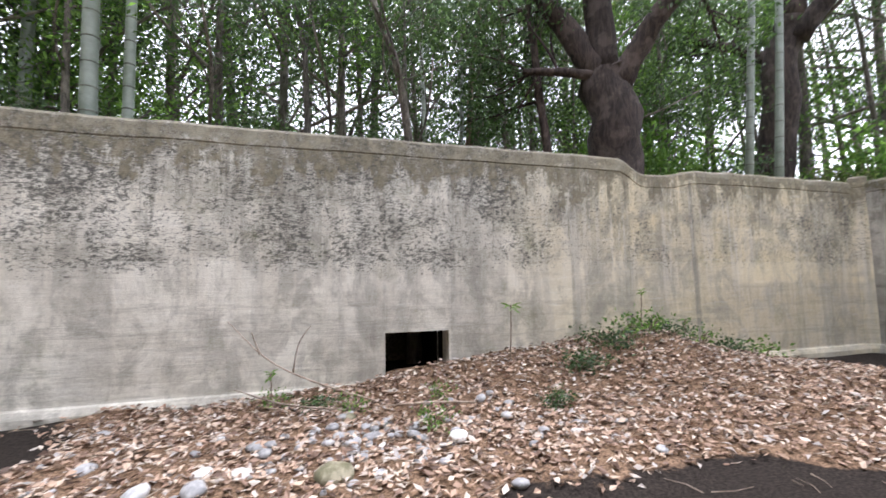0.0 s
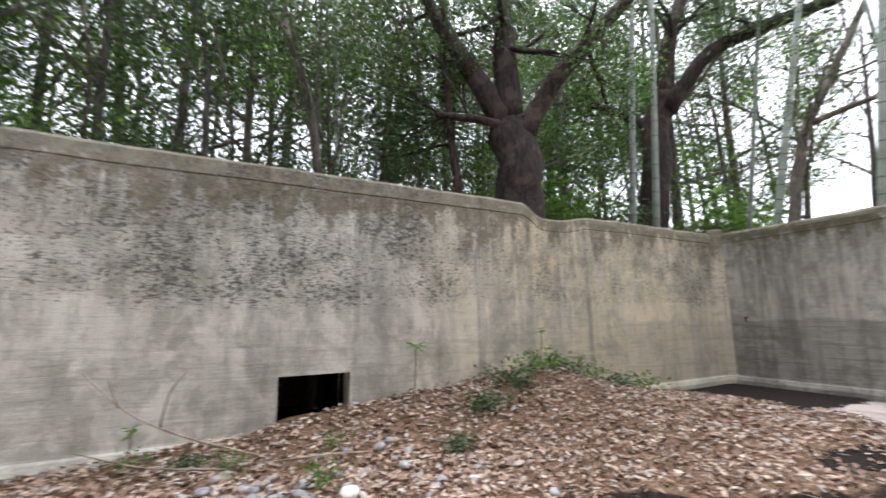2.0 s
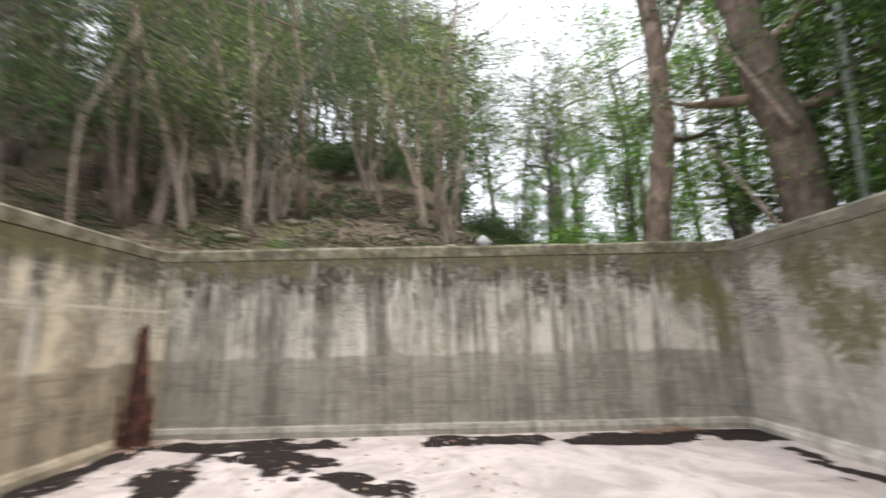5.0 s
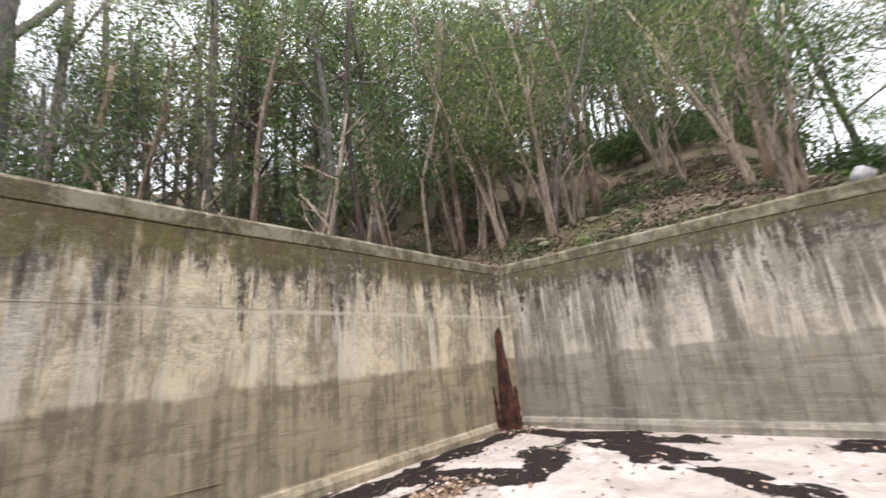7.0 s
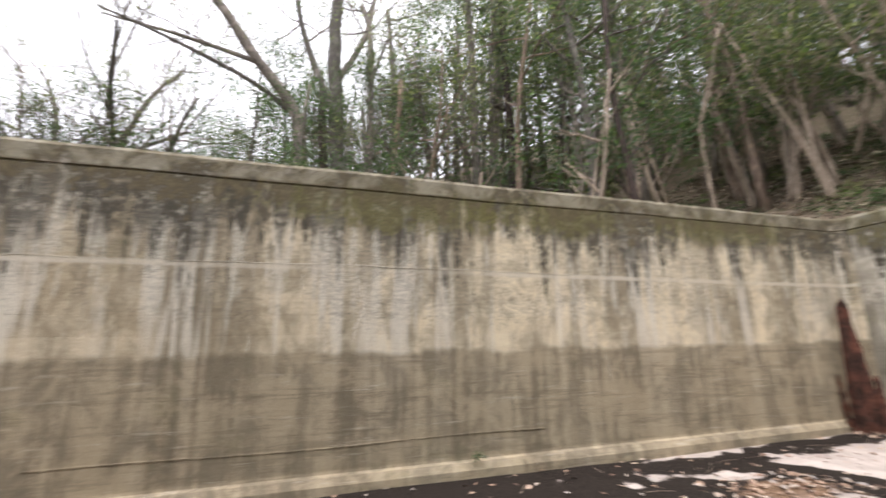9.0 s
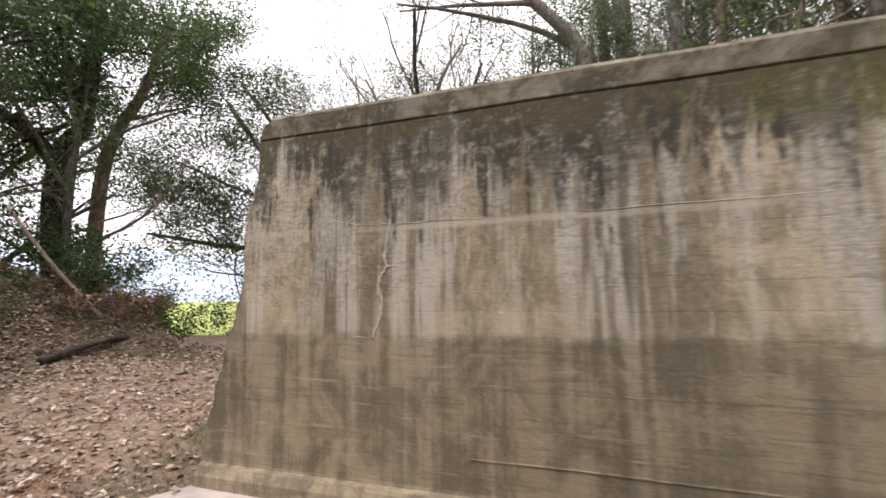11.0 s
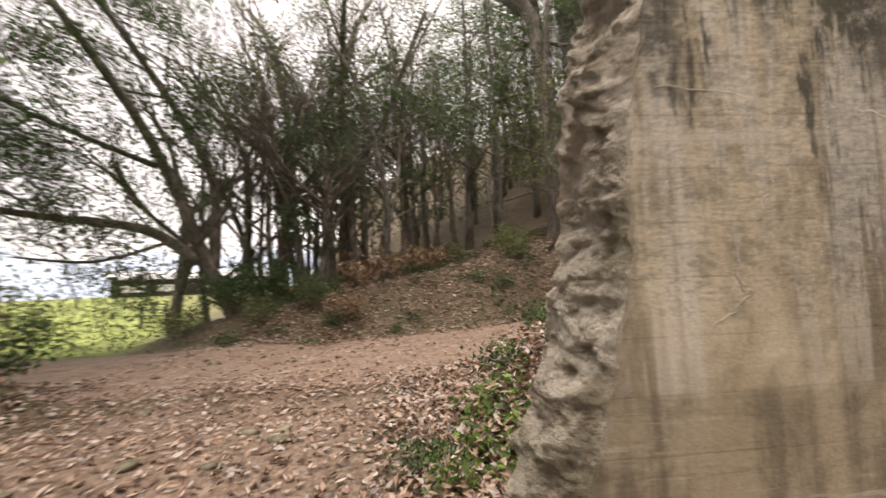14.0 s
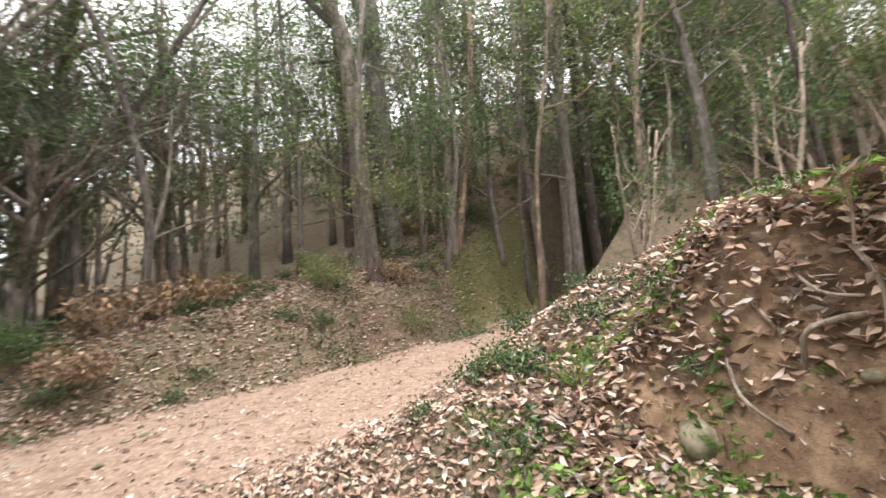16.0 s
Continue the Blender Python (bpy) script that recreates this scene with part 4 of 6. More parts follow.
def bamboo(seed, r, h, lean, label):
    rng = random.Random(seed)
    ob = thing("bamboo", label, "bamboo")
    pts = stem_points(rng, h, lean, 0.004, 14)
    b = Build()
    b.tube(pts, [r * (1 - 0.4 * i / 14) for i in range(15)], 10, 0.0)
    part("culm", b, BAMBOO, ob, smooth=True)
    k, z = 0, 0.35
    while z < h - 1:
        f = z / h * 14
        i = min(13, int(f))
        p = pts[i].lerp(pts[i + 1], f - i)
        rr = r * (1 - 0.4 * z / h)
        b = Build()
        d = (pts[i + 1] - pts[i]).normalized()
        b.tube([p - d * 0.012, p, p + d * 0.012], [rr * 1.01, rr * 1.10, rr * 1.01], 10, cap=False)
        part("node_ring", b, BAMBOO_NODE, ob, smooth=True)
        z += 0.30 + 0.012 * k
        k += 1
    b = Build()
    for i in range(9, 15):
        for _ in range(5):
            leaf_cloud(b, rng, pts[i] + unit(rng) * 0.8, 14, 0.35, 0.16, 0.025, 0.6)
    part("crown", b, LEAF_PALE, ob)
    return ob


def shrub(seed, label, h=1.2, w=0.9, leaf_mat=None, leaves=500, leaf_len=0.09, name="shrub"):
    rng = random.Random(seed)
    ob = thing(name, label, "plant")
    bs, bl = Build(), Build()
    for s in range(9):
        a = rng.uniform(0, 6.28)
        rad = w * math.sqrt(rng.uniform(0.02, 1))
        tip = Vector((rad * math.cos(a), rad * math.sin(a), h * rng.uniform(0.5, 1.0)))
        bs.tube([Vector((0, 0, -0.12)), tip * 0.5 + Vector((0, 0, 0.1 * h)), tip], [0.014, 0.010, 0.004], 4, cap=False)
        for k in range(3):
            c = tip * (0.55 + 0.22 * k)
            leaf_cloud(bl, rng, c, leaves // 27, 0.16 * w + 0.05, leaf_len, leaf_len * 0.5)
    tagged(part("stem_mass", bs, TWIG, ob), kind="stuff")
    part("foliage", bl, leaf_mat, ob)
    return ob


def put(src, x, y, turn=0.0, size=1.0, sink=0.0, tilt=(0, 0), z=None):
    zz = ground_height(x, y) if z is None else z
    return copy_thing(src, pose(x, y, zz - sink, tilt[0], tilt[1], turn) @ Matrix.Scale(size, 4))


def retire(*obs):
    """Takes the first of a kind, which only served as a pattern, out of the scene."""
    for ob in obs:
        for o in (*ob.children_recursive, ob):
            bpy.data.objects.remove(o)


def smooth_line(pts, per=4, jitter=0.0, rng=None):
    """A soft curve through a few points."""
    pts = [Vector(p) for p in pts]
    out = []
    for i in range(len(pts) - 1):
        a, b, c, d = pts[max(i - 1, 0)], pts[i], pts[i + 1], pts[min(i + 2, len(pts) - 1)]
        for k in range(per):
            t = k / per
            q = 0.5 * ((2 * b) + (c - a) * t + (2 * a - 5 * b + 4 * c - d) * t * t + (3 * b - a - 3 * c + d) * t ** 3)
            out.append(q + (unit(rng) * jitter if jitter and (i or k) else Vector()))
    return out + [pts[-1]]


def shaped_tree(label, bark, stems, seed, leaf_mat=None, per_tip=0, twigs=6, twig_len=1.4, depth=2, kids=3, spread=0.26, leaf_len=0.105, from_part=0.45, name="tree", category="tree", sink=True, group="trees of the surrounding wood"):
    """A tree given by the lines of its trunk and main limbs: (points, radius at the foot, radius at the tip)."""
    rng = random.Random(seed)
    foot = Vector(stems[0][0][0])
    ob = thing(name, label, category, group, at=foot)
    segs, tips = [], []
    for i, (pts, r0, r1) in enumerate(stems):
        pts = [Vector(p) - foot for p in pts]
        if i == 0 and sink:
            g = min(ground_height(foot.x, foot.y) - foot.z, 0.0)
            pts = [pts[0] + Vector((0, 0, g - 0.3))] + pts if g < -0.05 else [pts[0] - Vector((0, 0, 0.3))] + pts
        line = smooth_line(pts, 4, 0.25 * r1, rng)
        n = len(line) - 1
        radii = [lerp(r0, r1, k / n) * (1.0 + (0.35 * math.exp(-2.2 * k / 4) if i == 0 else 0)) for k in range(n + 1)]
        b = Build()
        b.tube(line, radii, 14 if r0 > 0.2 else 9 if r0 > 0.06 else 6, 0.05, rng=rng)
        part("trunk" if i == 0 else "limb", b, bark, ob, smooth=True)
        for k in range(0 if i == 0 and len(stems) > 2 else twigs):
            f = from_part + (1 - from_part) * (k + rng.random()) / twigs
            q = line[min(n, int(f * n))]
            d = (line[-1] - line[-3]).normalized() * 0.5 + unit(rng) * 0.9
            grow(rng, segs, tips, q, d.normalized(), twig_len * rng.uniform(0.7, 1.3), max(0.012, lerp(r0, r1, f) * 0.4), depth, 0.7, 0.2, 0.04, kids)
    if segs:
        b = Build()
        for dep, pts, radii in segs:
            b.tube(pts, radii, 3 if radii[0] < 0.015 else 5, 0.05, cap=False, rng=rng)
        tagged(part("twig_mass", b, bark, ob, smooth=True), kind="stuff")
    if per_tip:
        b = Build()
        for t in tips:
            leaf_cloud(b, rng, t, per_tip, spread, leaf_len, leaf_len * 0.45)
        part("crown", b, leaf_mat, ob)
    return ob


# ---------------------------------------------------------------- the wood
TREES = "trees of the surrounding wood"
ev_a = evergreen(11, 10.5, 0.13, 0.22, BARK_GREY, LEAF_DARK, "slender evergreen tree with dark glossy leaves", per_tip=28, leaf_len=0.12, spread=0.30)
ev_b = evergreen(12, 8.5, 0.10, 0.10, BARK_GREY, LEAF_DARK, "leafy evergreen tree with low dark branches", per_tip=32, limb_len=0.36, leaf_len=0.12, spread=0.30)
ev_c = evergreen(13, 11.5, 0.17, 0.38, BARK_GREY, LEAF_PALE, "tall grey-barked tree with olive-green crown", per_tip=22, bend=0.07, leaf_len=0.115, spread=0.30)
ev_d = evergreen(14, 7.0, 0.08, 0.08, BARK_GREY, LEAF_MID, "young tree with bright green leaves", per_tip=30, limb_len=0.34, leaf_len=0.12, spread=0.30)
thin_a = evergreen(15, 9.5, 0.075, 0.45, BARK_GREY, LEAF_DARK, "thin crooked grey trunk with sparse high crown", per_tip=22, bend=0.1, depth=1, kids=4, spread=0.34, leaf_len=0.12)
thin_b = evergreen(16, 10.0, 0.10, 0.5, BARK_BROWN, LEAF_PALE, "thin brown trunk with sparse high crown", per_tip=16, bend=0.08, depth=1, kids=4, spread=0.34, leaf_len=0.12)
bare_a = bare_tree(21, 9.5, 0.17, (0.1, 0.05), "bare grey tree with spreading winter branches", BARK_GREY, kids=4)
bare_b = bare_tree(22, 8.5, 0.11, (-0.08, 0.05), "slim leafless tree with fine twigs", BARK_GREY, 0.5, kids=4)
sap_a = sapling_clump(31, "clump of pale crooked saplings on the slope", 3, 5.5, BARK_PALE, LEAF_PALE, 16)
sap_b = sapling_clump(32, "pale thin saplings with few leaves", 2, 4.5, BARK_PALE, LEAF_DARK, 14)
sap_c = sapling_clump(33, "thin brown saplings with sparse leaves", 4, 5.0, BARK_BROWN, LEAF_DARK, 16)
bush_a = shrub(41, "low evergreen bush with dark leaves", 1.5, 1.0, LEAF_DARK, 1500, 0.11)
bush_b = shrub(42, "bright green bush in the undergrowth", 1.1, 0.8, LEAF_MID, 1200, 0.1)
bush_c = shrub(43, "olive bush among the brushwood", 0.9, 0.9, LEAF_PALE, 1000, 0.09)
ivy_a = shrub(44, "patch of trailing ivy over dead leaves", 0.2, 0.5, LEAF_IVY, 380, 0.075, "ivy")
ivy_b = shrub(46, "low green seedlings in the leaf litter", 0.28, 0.3, LEAF_MID, 160, 0.07, "seedlings")
brush_a = shrub(45, "withered brown fern and brush", 0.6, 0.7, LEAF_DRY, 420, 0.12, "brushwood")
KINDS = [ev_a, ev_b, ev_c, ev_d, thin_a, thin_b, bare_a, bare_b, sap_a, sap_b, sap_c]
LOW = [bush_a, bush_b, bush_c, ivy_a, ivy_b, brush_a]
for k in KINDS:
    tagged(k, group=TREES)
for k in LOW:
    tagged(k, group="undergrowth")

rng = random.Random(5)
# -- north wood, behind the drain wall
for x, y, kind, size in ((2.4, 11.8, thin_a, 0.95), (-2.0, 10.6, ev_b, 0.85), (0.2, 11.4, ev_b, 0.95), (-4.0, 10.8, ev_b, 0.9), (-1.2, 12.8, ev_a, 0.95), (2.2, 13.0, ev_b, 1.0),
                         (-3.4, 12.8, ev_a, 1.0), (6.2, 12.2, thin_a, 0.9), (7.6, 11.6, ev_d, 0.85), (4.6, 14.6, ev_c, 0.9), (-5.6, 12.0, ev_b, 1.0), (1.4, 10.4, ev_b, 0.75),
                         (8.8, 13.2, ev_d, 1.0), (12.6, 11.6, ev_d, 0.85), (0.9, 15.0, ev_a, 1.0), (-2.6, 15.2, ev_c, 1.0), (-6.6, 13.8, ev_a, 1.0), (3.0, 11.4, thin_b, 0.85),
                         (15.0, 8.2, bare_b, 0.9), (16.5, 11.5, ev_c, 0.7), (14.5, 3.4, thin_a, 0.7), (18.0, 5.0, bare_a, 0.8), (-0.2, 13.6, thin_a, 1.0), (-4.8, 14.2, ev_b, 1.0),
                         (-7.4, 11.2, ev_d, 1.0), (-5.2, 10.2, ev_d, 0.75), (6.6, 15.5, ev_b, 0.9), (10.0, 15.5, ev_c, 0.85), (3.4, 17.5, ev_b, 1.0), (-4.6, 17.5, ev_b, 1.1),
                         (-8.6, 10.0, ev_d, 0.9), (-9.6, 12.4, ev_d, 1.1), (5.4, 10.8, ev_d, 0.6), (6.4, 10.4, ev_b, 0.8), (8.4, 11.2, ev_b, 0.85), (9.8, 12.6, ev_a, 0.9), (13.4, 9.4, ev_b, 0.8), (12.8, 13.4, ev_a, 0.9), (7.2, 13.8, ev_b, 1.0), (5.2, 12.4, ev_b, 0.9), (14.6, 10.8, ev_b, 0.8), (-3.9, 9.9, ev_d, 0.8), (-5.9, 10.6, ev_b, 0.9), (-4.6, 12.4, ev_d, 1.1), (-7.0, 9.9, ev_d, 0.7), (10.6, 12.0, ev_d, 1.0), (13.8, 6.4, ev_c, 0.6), (-1.6, 17.0, ev_a, 1.1), (1.8, 19.0, ev_a, 1.1), (7.8, 18.5, ev_a, 1.0), (-8.0, 16.5, ev_a, 1.1),
                         (-0.8, 18.0, ev_b, 1.3), (1.4, 16.6, ev_b, 1.3), (0.2, 20.5, ev_b, 1.5), (3.6, 20.5, ev_b, 1.5), (-3.0, 20.0, ev_b, 1.5), (5.6, 17.5, ev_b, 1.3), (10.6, 14.0, ev_b, 1.1), (12.2, 15.6, ev_b, 1.3), (14.4, 13.4, ev_d, 1.2), (16.4, 9.4, ev_d, 1.1), (9.0, 16.8, ev_b, 1.3), (17.5, 13.0, ev_b, 1.2), (12.4, 10.4, ev_a, 1.2), (15.6, 10.2, ev_a, 1.2), (14.0, 12.2, ev_a, 1.2)):
    put(kind, x, y, rng.uniform(0, 360), size * rng.uniform(0.93, 1.07))
for x, y, kind, size in ((-3.8, 9.4, bush_a, 0.7), (-1.5, 9.7, bush_a, 0.75), (2.0, 10.0, bush_a, 0.7), (7.0, 9.9, bush_b, 1.2), (6.6, 11.0, bush_b, 1.7), (9.6, 10.2, bush_a, 0.9), (7.6, 10.8, bush_b, 1.8),
                         (-6.0, 9.4, bush_b, 0.8), (-4.9, 9.0, bush_a, 0.6), (11.5, 9.2, bush_c, 1.0), (12.2, 6.8, bush_c, 0.8), (0.4, 10.0, bush_a, 0.7), (3.0, 10.2, bush_a, 0.6), (12.6, 9.2, bush_b, 1.6)):
    put(kind, x, y, rng.uniform(0, 360), size)
# -- hillside to the west and south-west
# open slope: crooked pale trunks with their leaves held high
for i in range(46):
    x, y = rng.uniform(-16.0, -9.8), rng.uniform(-13, 2.8)
    kind = rng.choice([sap_a, sap_b, sap_a, thin_b, thin_a, sap_b])
    put(kind, x, y, rng.uniform(0, 360), rng.uniform(1.0, 1.4) if kind in (sap_a, sap_b) else rng.uniform(0.9, 1.15))
# closed wood above it
for i in range(62):
    x, y = rng.uniform(-27, -16.0), rng.uniform(-16, 4.0)
    put(rng.choice([ev_a, ev_c, ev_b, thin_a, ev_c, thin_b, ev_a]), x, y, rng.uniform(0, 360), rng.uniform(0.85, 1.2))
for i in range(24):
    x, y = rng.uniform(-26, -11.5), rng.uniform(5.5, 17)
    put(rng.choice([ev_d, ev_d, bush_b, sap_c, ev_c]), x, y, rng.uniform(0, 360), rng.uniform(0.6, 0.95))
for x, y, kind, size in ((-11.5, 10.4, ev_d, 1.2), (-14.0, 12.6, ev_c, 1.1), (-10.4, 12.0, ev_d, 1.3),
                         (-9.5, -7.8, ev_c, 1.15), (-11.5, -9.2, ev_a, 1.2), (-12.5, -11.5, ev_c, 1.2), (-9.0, -10.5, ev_a, 1.1), (-7.2, -7.2, ev_c, 1.0), (-10.2, -12.8, ev_c, 1.2), (-13.8, -8.0, ev_c, 1.1), (-6.0, -12.4, ev_c, 1.1), (-8.0, -14.0, ev_a, 1.2), (-9.8, -15.0, ev_b, 1.3), (-6.5, -16.2, ev_a, 1.2), (-8.6, -17.6, ev_b, 1.4), (-11.5, -16.4, ev_a, 1.3), (-12.8, -14.2, ev_b, 1.3), (-14.5, -11.5, ev_a, 1.2), (-15.0, -16.0, ev_b, 1.4), (-13.2, 6.6, bush_b, 1.3), (-14.6, 7.4, ev_d, 0.55), (-16.0, 6.6, ev_c, 0.7), (-18.0, 8.4, thin_b, 0.9), (-17.0, 7.4, ev_d, 0.7), (-20.0, 8.9, ev_c, 0.95), (-22.0, 6.6, ev_d, 0.8), (-26.0, 8.4, ev_b, 0.7), (-30.0, 10.5, ev_b, 0.8)):
    put(kind, x, y, rng.uniform(0, 360), size)
for x, y, kind, size in ((-19.0, 6.4, thin_a, 1.1), (-21.5, 8.5, thin_b, 1.2), (-23.0, 5.6, ev_c, 1.1), (-15.0, 9.5, ev_d, 0.8), (-25.0, 10.0, ev_c, 1.2), (-8.8, 11.0, ev_d, 1.1), (-7.6, 12.4, ev_b, 1.1), (-6.2, 11.0, ev_d, 1.1), (-10.2, 14.0, ev_b, 1.2), (-5.0, 11.4, ev_d, 1.0), (-8.2, 14.6, ev_d, 1.4), (-6.4, 9.8, bush_b, 1.3), (-7.6, 10.2, bush_b, 1.4), (-8.8, 9.4, bush_a, 1.1)):
    put(kind, x, y, rng.uniform(0, 360), size)
for i in range(60):
    x, y = rng.uniform(-15, -9.3), rng.uniform(-8, 8.0)
    put(rng.choice([ivy_a, ivy_a, ivy_b, ivy_b]), x, y, rng.uniform(0, 360), rng.uniform(0.4, 0.8))
# the crest of the hill
for i in range(46):
    x, y = rng.uniform(-38, -23), rng.uniform(-20, 7)
    put(rng.choice([ev_c, thin_b, ev_c, thin_a, bare_b, ev_a]), x, y, rng.uniform(0, 360), rng.uniform(0.85, 1.15))
for i in range(90):
    x, y = rng.uniform(-24, -11), rng.uniform(-12, 8.0)
    kind = rng.choice([bush_c, bush_a, bush_a]) if x < -16.5 else rng.choice([ivy_a, ivy_b, ivy_a])
    put(kind, x, y, rng.uniform(0, 360), rng.uniform(0.6, 1.2) if x < -16.5 else rng.uniform(0.4, 0.8))
for i in range(90):
    x, y = rng.uniform(-18, -1), rng.uniform(-25, -12.5)
    put(rng.choice([ivy_a, brush_a, sap_b, ivy_a, sap_b, ivy_b]), x, y, rng.uniform(0, 360), rng.uniform(0.7, 1.2))
# -- behind the south wall
for x, y, kind, size in ((-3.8, -12.4, bare_b, 1.0), (-8.1, -5.7, sap_b, 1.2), (-5.4, -5.0, sap_b, 1.2), (-5.6, -8.5, thin_b, 1.1), (-7.5, -8.5, thin_a, 1.1),
                         (-2.6, -7.5, sap_b, 1.0), (-1.0, -12.8, ev_b, 0.9), (-6.4, -11.2, ev_c, 1.0), (-3.4, -10.6, thin_b, 1.0), (-4.8, -12.2, thin_a, 1.0), (-8.6, -9.6, ev_c, 1.0), (-3.6, -7.6, sap_b, 1.0)):
    put(kind, x, y, rng.uniform(0, 360), size)
# -- wood past the path
for i in range(74):
    x, y = rng.uniform(-10, 9.0), rng.uniform(-27, -13.6)
    if x > 2.5 and rng.random() < 0.5:
        continue
    put(rng.choice([thin_a, thin_b, bare_b, sap_b, bare_b, thin_a, sap_a, thin_b, ev_a]), x, y, rng.uniform(0, 360), rng.uniform(0.7, 1.05))
for x, y, kind, size in ((9.4, -14.0, ev_b, 0.75), (8.2, -14.8, ev_b, 0.8), (7.2, -15.6, thin_b, 0.9), (9.0, -16.4, thin_a, 0.85), (10.2, -14.6, bare_a, 0.9), (8.8, -13.4, bare_b, 0.9), (7.6, -13.6, bare_a, 0.8), (6.4, -15.0, thin_a, 0.9), (10.0, -15.4, bare_a, 0.8), (5.2, -15.4, thin_b, 0.85), (11.0, -14.2, bare_b, 0.9), (11.4, -13.2, bare_a, 0.8), (7.0, -16.0, bare_a, 1.4), (9.4, -15.8, bare_a, 1.3)):
    put(kind, x, y, rng.uniform(0, 360), size)
for i in range(34):
    x, y = rng.uniform(3.6, 10.6), rng.uniform(-22, -13.6)
    if x > 9.0 and y < -15.0:
        continue
    put(rng.choice([thin_b, bare_b, thin_a, bare_a, bare_b, thin_a, bare_a]), x, y, rng.uniform(0, 360), rng.uniform(0.6, 0.9))
for i in range(64):
    x, y = rng.uniform(-7, 9.4), rng.uniform(-15.5, -11.0)
    put(rng.choice([ivy_a, ivy_a, bush_c, brush_a, ivy_a, ivy_b]), x, y, rng.uniform(0, 360), rng.uniform(0.45, 0.95))
for x, y, kind, size in ((8.6, -11.7, bush_c, 0.7), (7.4, -11.9, bush_a, 0.6), (9.6, -12.2, bush_a, 0.8), (10.4, -11.6, bush_c, 0.8), (6.2, -12.3, brush_a, 1.2), (5.4, -12.9, brush_a, 1.3), (4.6, -13.2, brush_a, 1.1), (8.9, -13.0, bush_a, 0.9),
                         (10.2, -4.9, brush_a, 0.8), (10.9, -5.9, bush_c, 0.8), (11.6, -6.5, bush_c, 0.9), (12.0, -5.4, bush_a, 0.9), (11.0, -4.2, ivy_a, 1.2), (10.6, -6.7, ivy_a, 0.9), (12.8, -7.0, bush_a, 0.8), (11.4, -3.4, brush_a, 1.0),
                         (12.6, -3.2, ev_b, 0.7), (13.6, -4.8, ev_a, 0.8), (14.2, -6.4, ev_d, 0.5), (13.2, -2.0, ev_b, 0.8), (15.0, -3.4, ev_b, 0.8), (12.2, -7.4, bush_c, 0.9), (10.1, -6.2, brush_a, 0.7), (10.4, -3.6, bush_c, 0.7), (12.9, -6.2, ev_a, 0.75), (11.9, -2.6, ev_a, 0.8), (14.0, -8.0, bush_a, 0.9),
                         (13.4, -3.2, bare_a, 0.9), (14.6, -5.2, bare_a, 0.95), (16.2, -4.6, ev_a, 0.9), (14.8, -1.6, ev_a, 1.0), (12.2, -5.9, bare_b, 0.9), (16.6, -2.4, ev_b, 1.0), (18.5, -5.4, ev_b, 0.8),
                         (11.0, -5.4, brush_a, 0.9), (10.7, -6.1, ivy_a, 1.0), (10.9, -6.9, bush_c, 0.6), (9.9, -6.2, bush_c, 0.8), (10.2, -6.7, bush_a, 0.7), (9.8, -5.5, brush_a, 0.9), (10.4, -5.6, bush_a, 0.8), (12.0, -14.2, bare_a, 0.9)):

    put(kind, x, y, rng.uniform(0, 360), size)
# ivy and seedlings on the bank beside the broken wall
for i in range(20):
    y = rng.uniform(-6.6, -3.6)
    x = rng.uniform(2.6, 5.0) - 0.25 * (-3.6 - y) * 0.5
    put(rng.choice([ivy_a, ivy_a, ivy_b]), x, y, rng.uniform(0, 360), rng.uniform(0.35, 0.75))
for i in range(22):
    put(rng.choice([ivy_a, ivy_a, ivy_b]), rng.uniform(2.7, 4.3), rng.uniform(-4.5, -3.05), rng.uniform(0, 360), rng.uniform(0.3, 0.6))
# plants on the heap against the drain wall
for x, y, kind, size in ((4.3, 7.45, ivy_b, 1.0), (4.7, 7.55, ivy_a, 0.7), (3.9, 7.4, ivy_b, 0.95), (5.1, 7.4, ivy_b, 0.8), (5.6, 7.3, ivy_a, 0.8), (6.0, 7.2, ivy_b, 0.9), (2.2, 6.5, ivy_a, 0.5), (2.9, 7.0, ivy_a, 0.7), (0.75, 6.2, ivy_b, 0.6),
                         (-0.2, 7.2, ivy_a, 0.5), (-0.7, 7.5, ivy_b, 0.6), (1.0, 6.9, ivy_b, 0.5), (3.4, 7.3, ivy_a, 0.8), (0.1, 6.9, ivy_b, 0.55)):
    put(kind, x, y, rng.uniform(0, 360), size, z=floor_height(x, y))
retire(*KINDS, *LOW)

# -- trees with a shape of their own
shaped_tree("huge dark-barked old tree forking above the wall", BARK_DARK, [
    ([(5.02, 8.80, 3.1), (4.97, 8.86, 4.4), (4.87, 8.92, 5.5)], 0.50, 0.42),
    ([(4.79, 8.9, 5.2), (4.24, 9.22, 6.35), (3.62, 9.57, 7.62), (3.2, 9.8, 8.9)], 0.26, 0.10),
    ([(4.85, 8.9, 5.3), (4.79, 8.9, 6.7), (4.83, 8.9, 8.0), (5.0, 9.1, 9.4)], 0.30, 0.14),
    ([(5.05, 8.75, 5.0), (5.49, 8.35, 6.0), (6.04, 7.8, 6.84), (6.51, 7.2, 7.49), (6.9, 6.7, 8.1)], 0.22, 0.08),
    ([(4.58, 8.85, 5.2), (4.03, 9.11, 5.33), (3.45, 9.43, 5.43)], 0.10, 0.06)], 101, LEAF_DARK, 20, 8, 1.2)
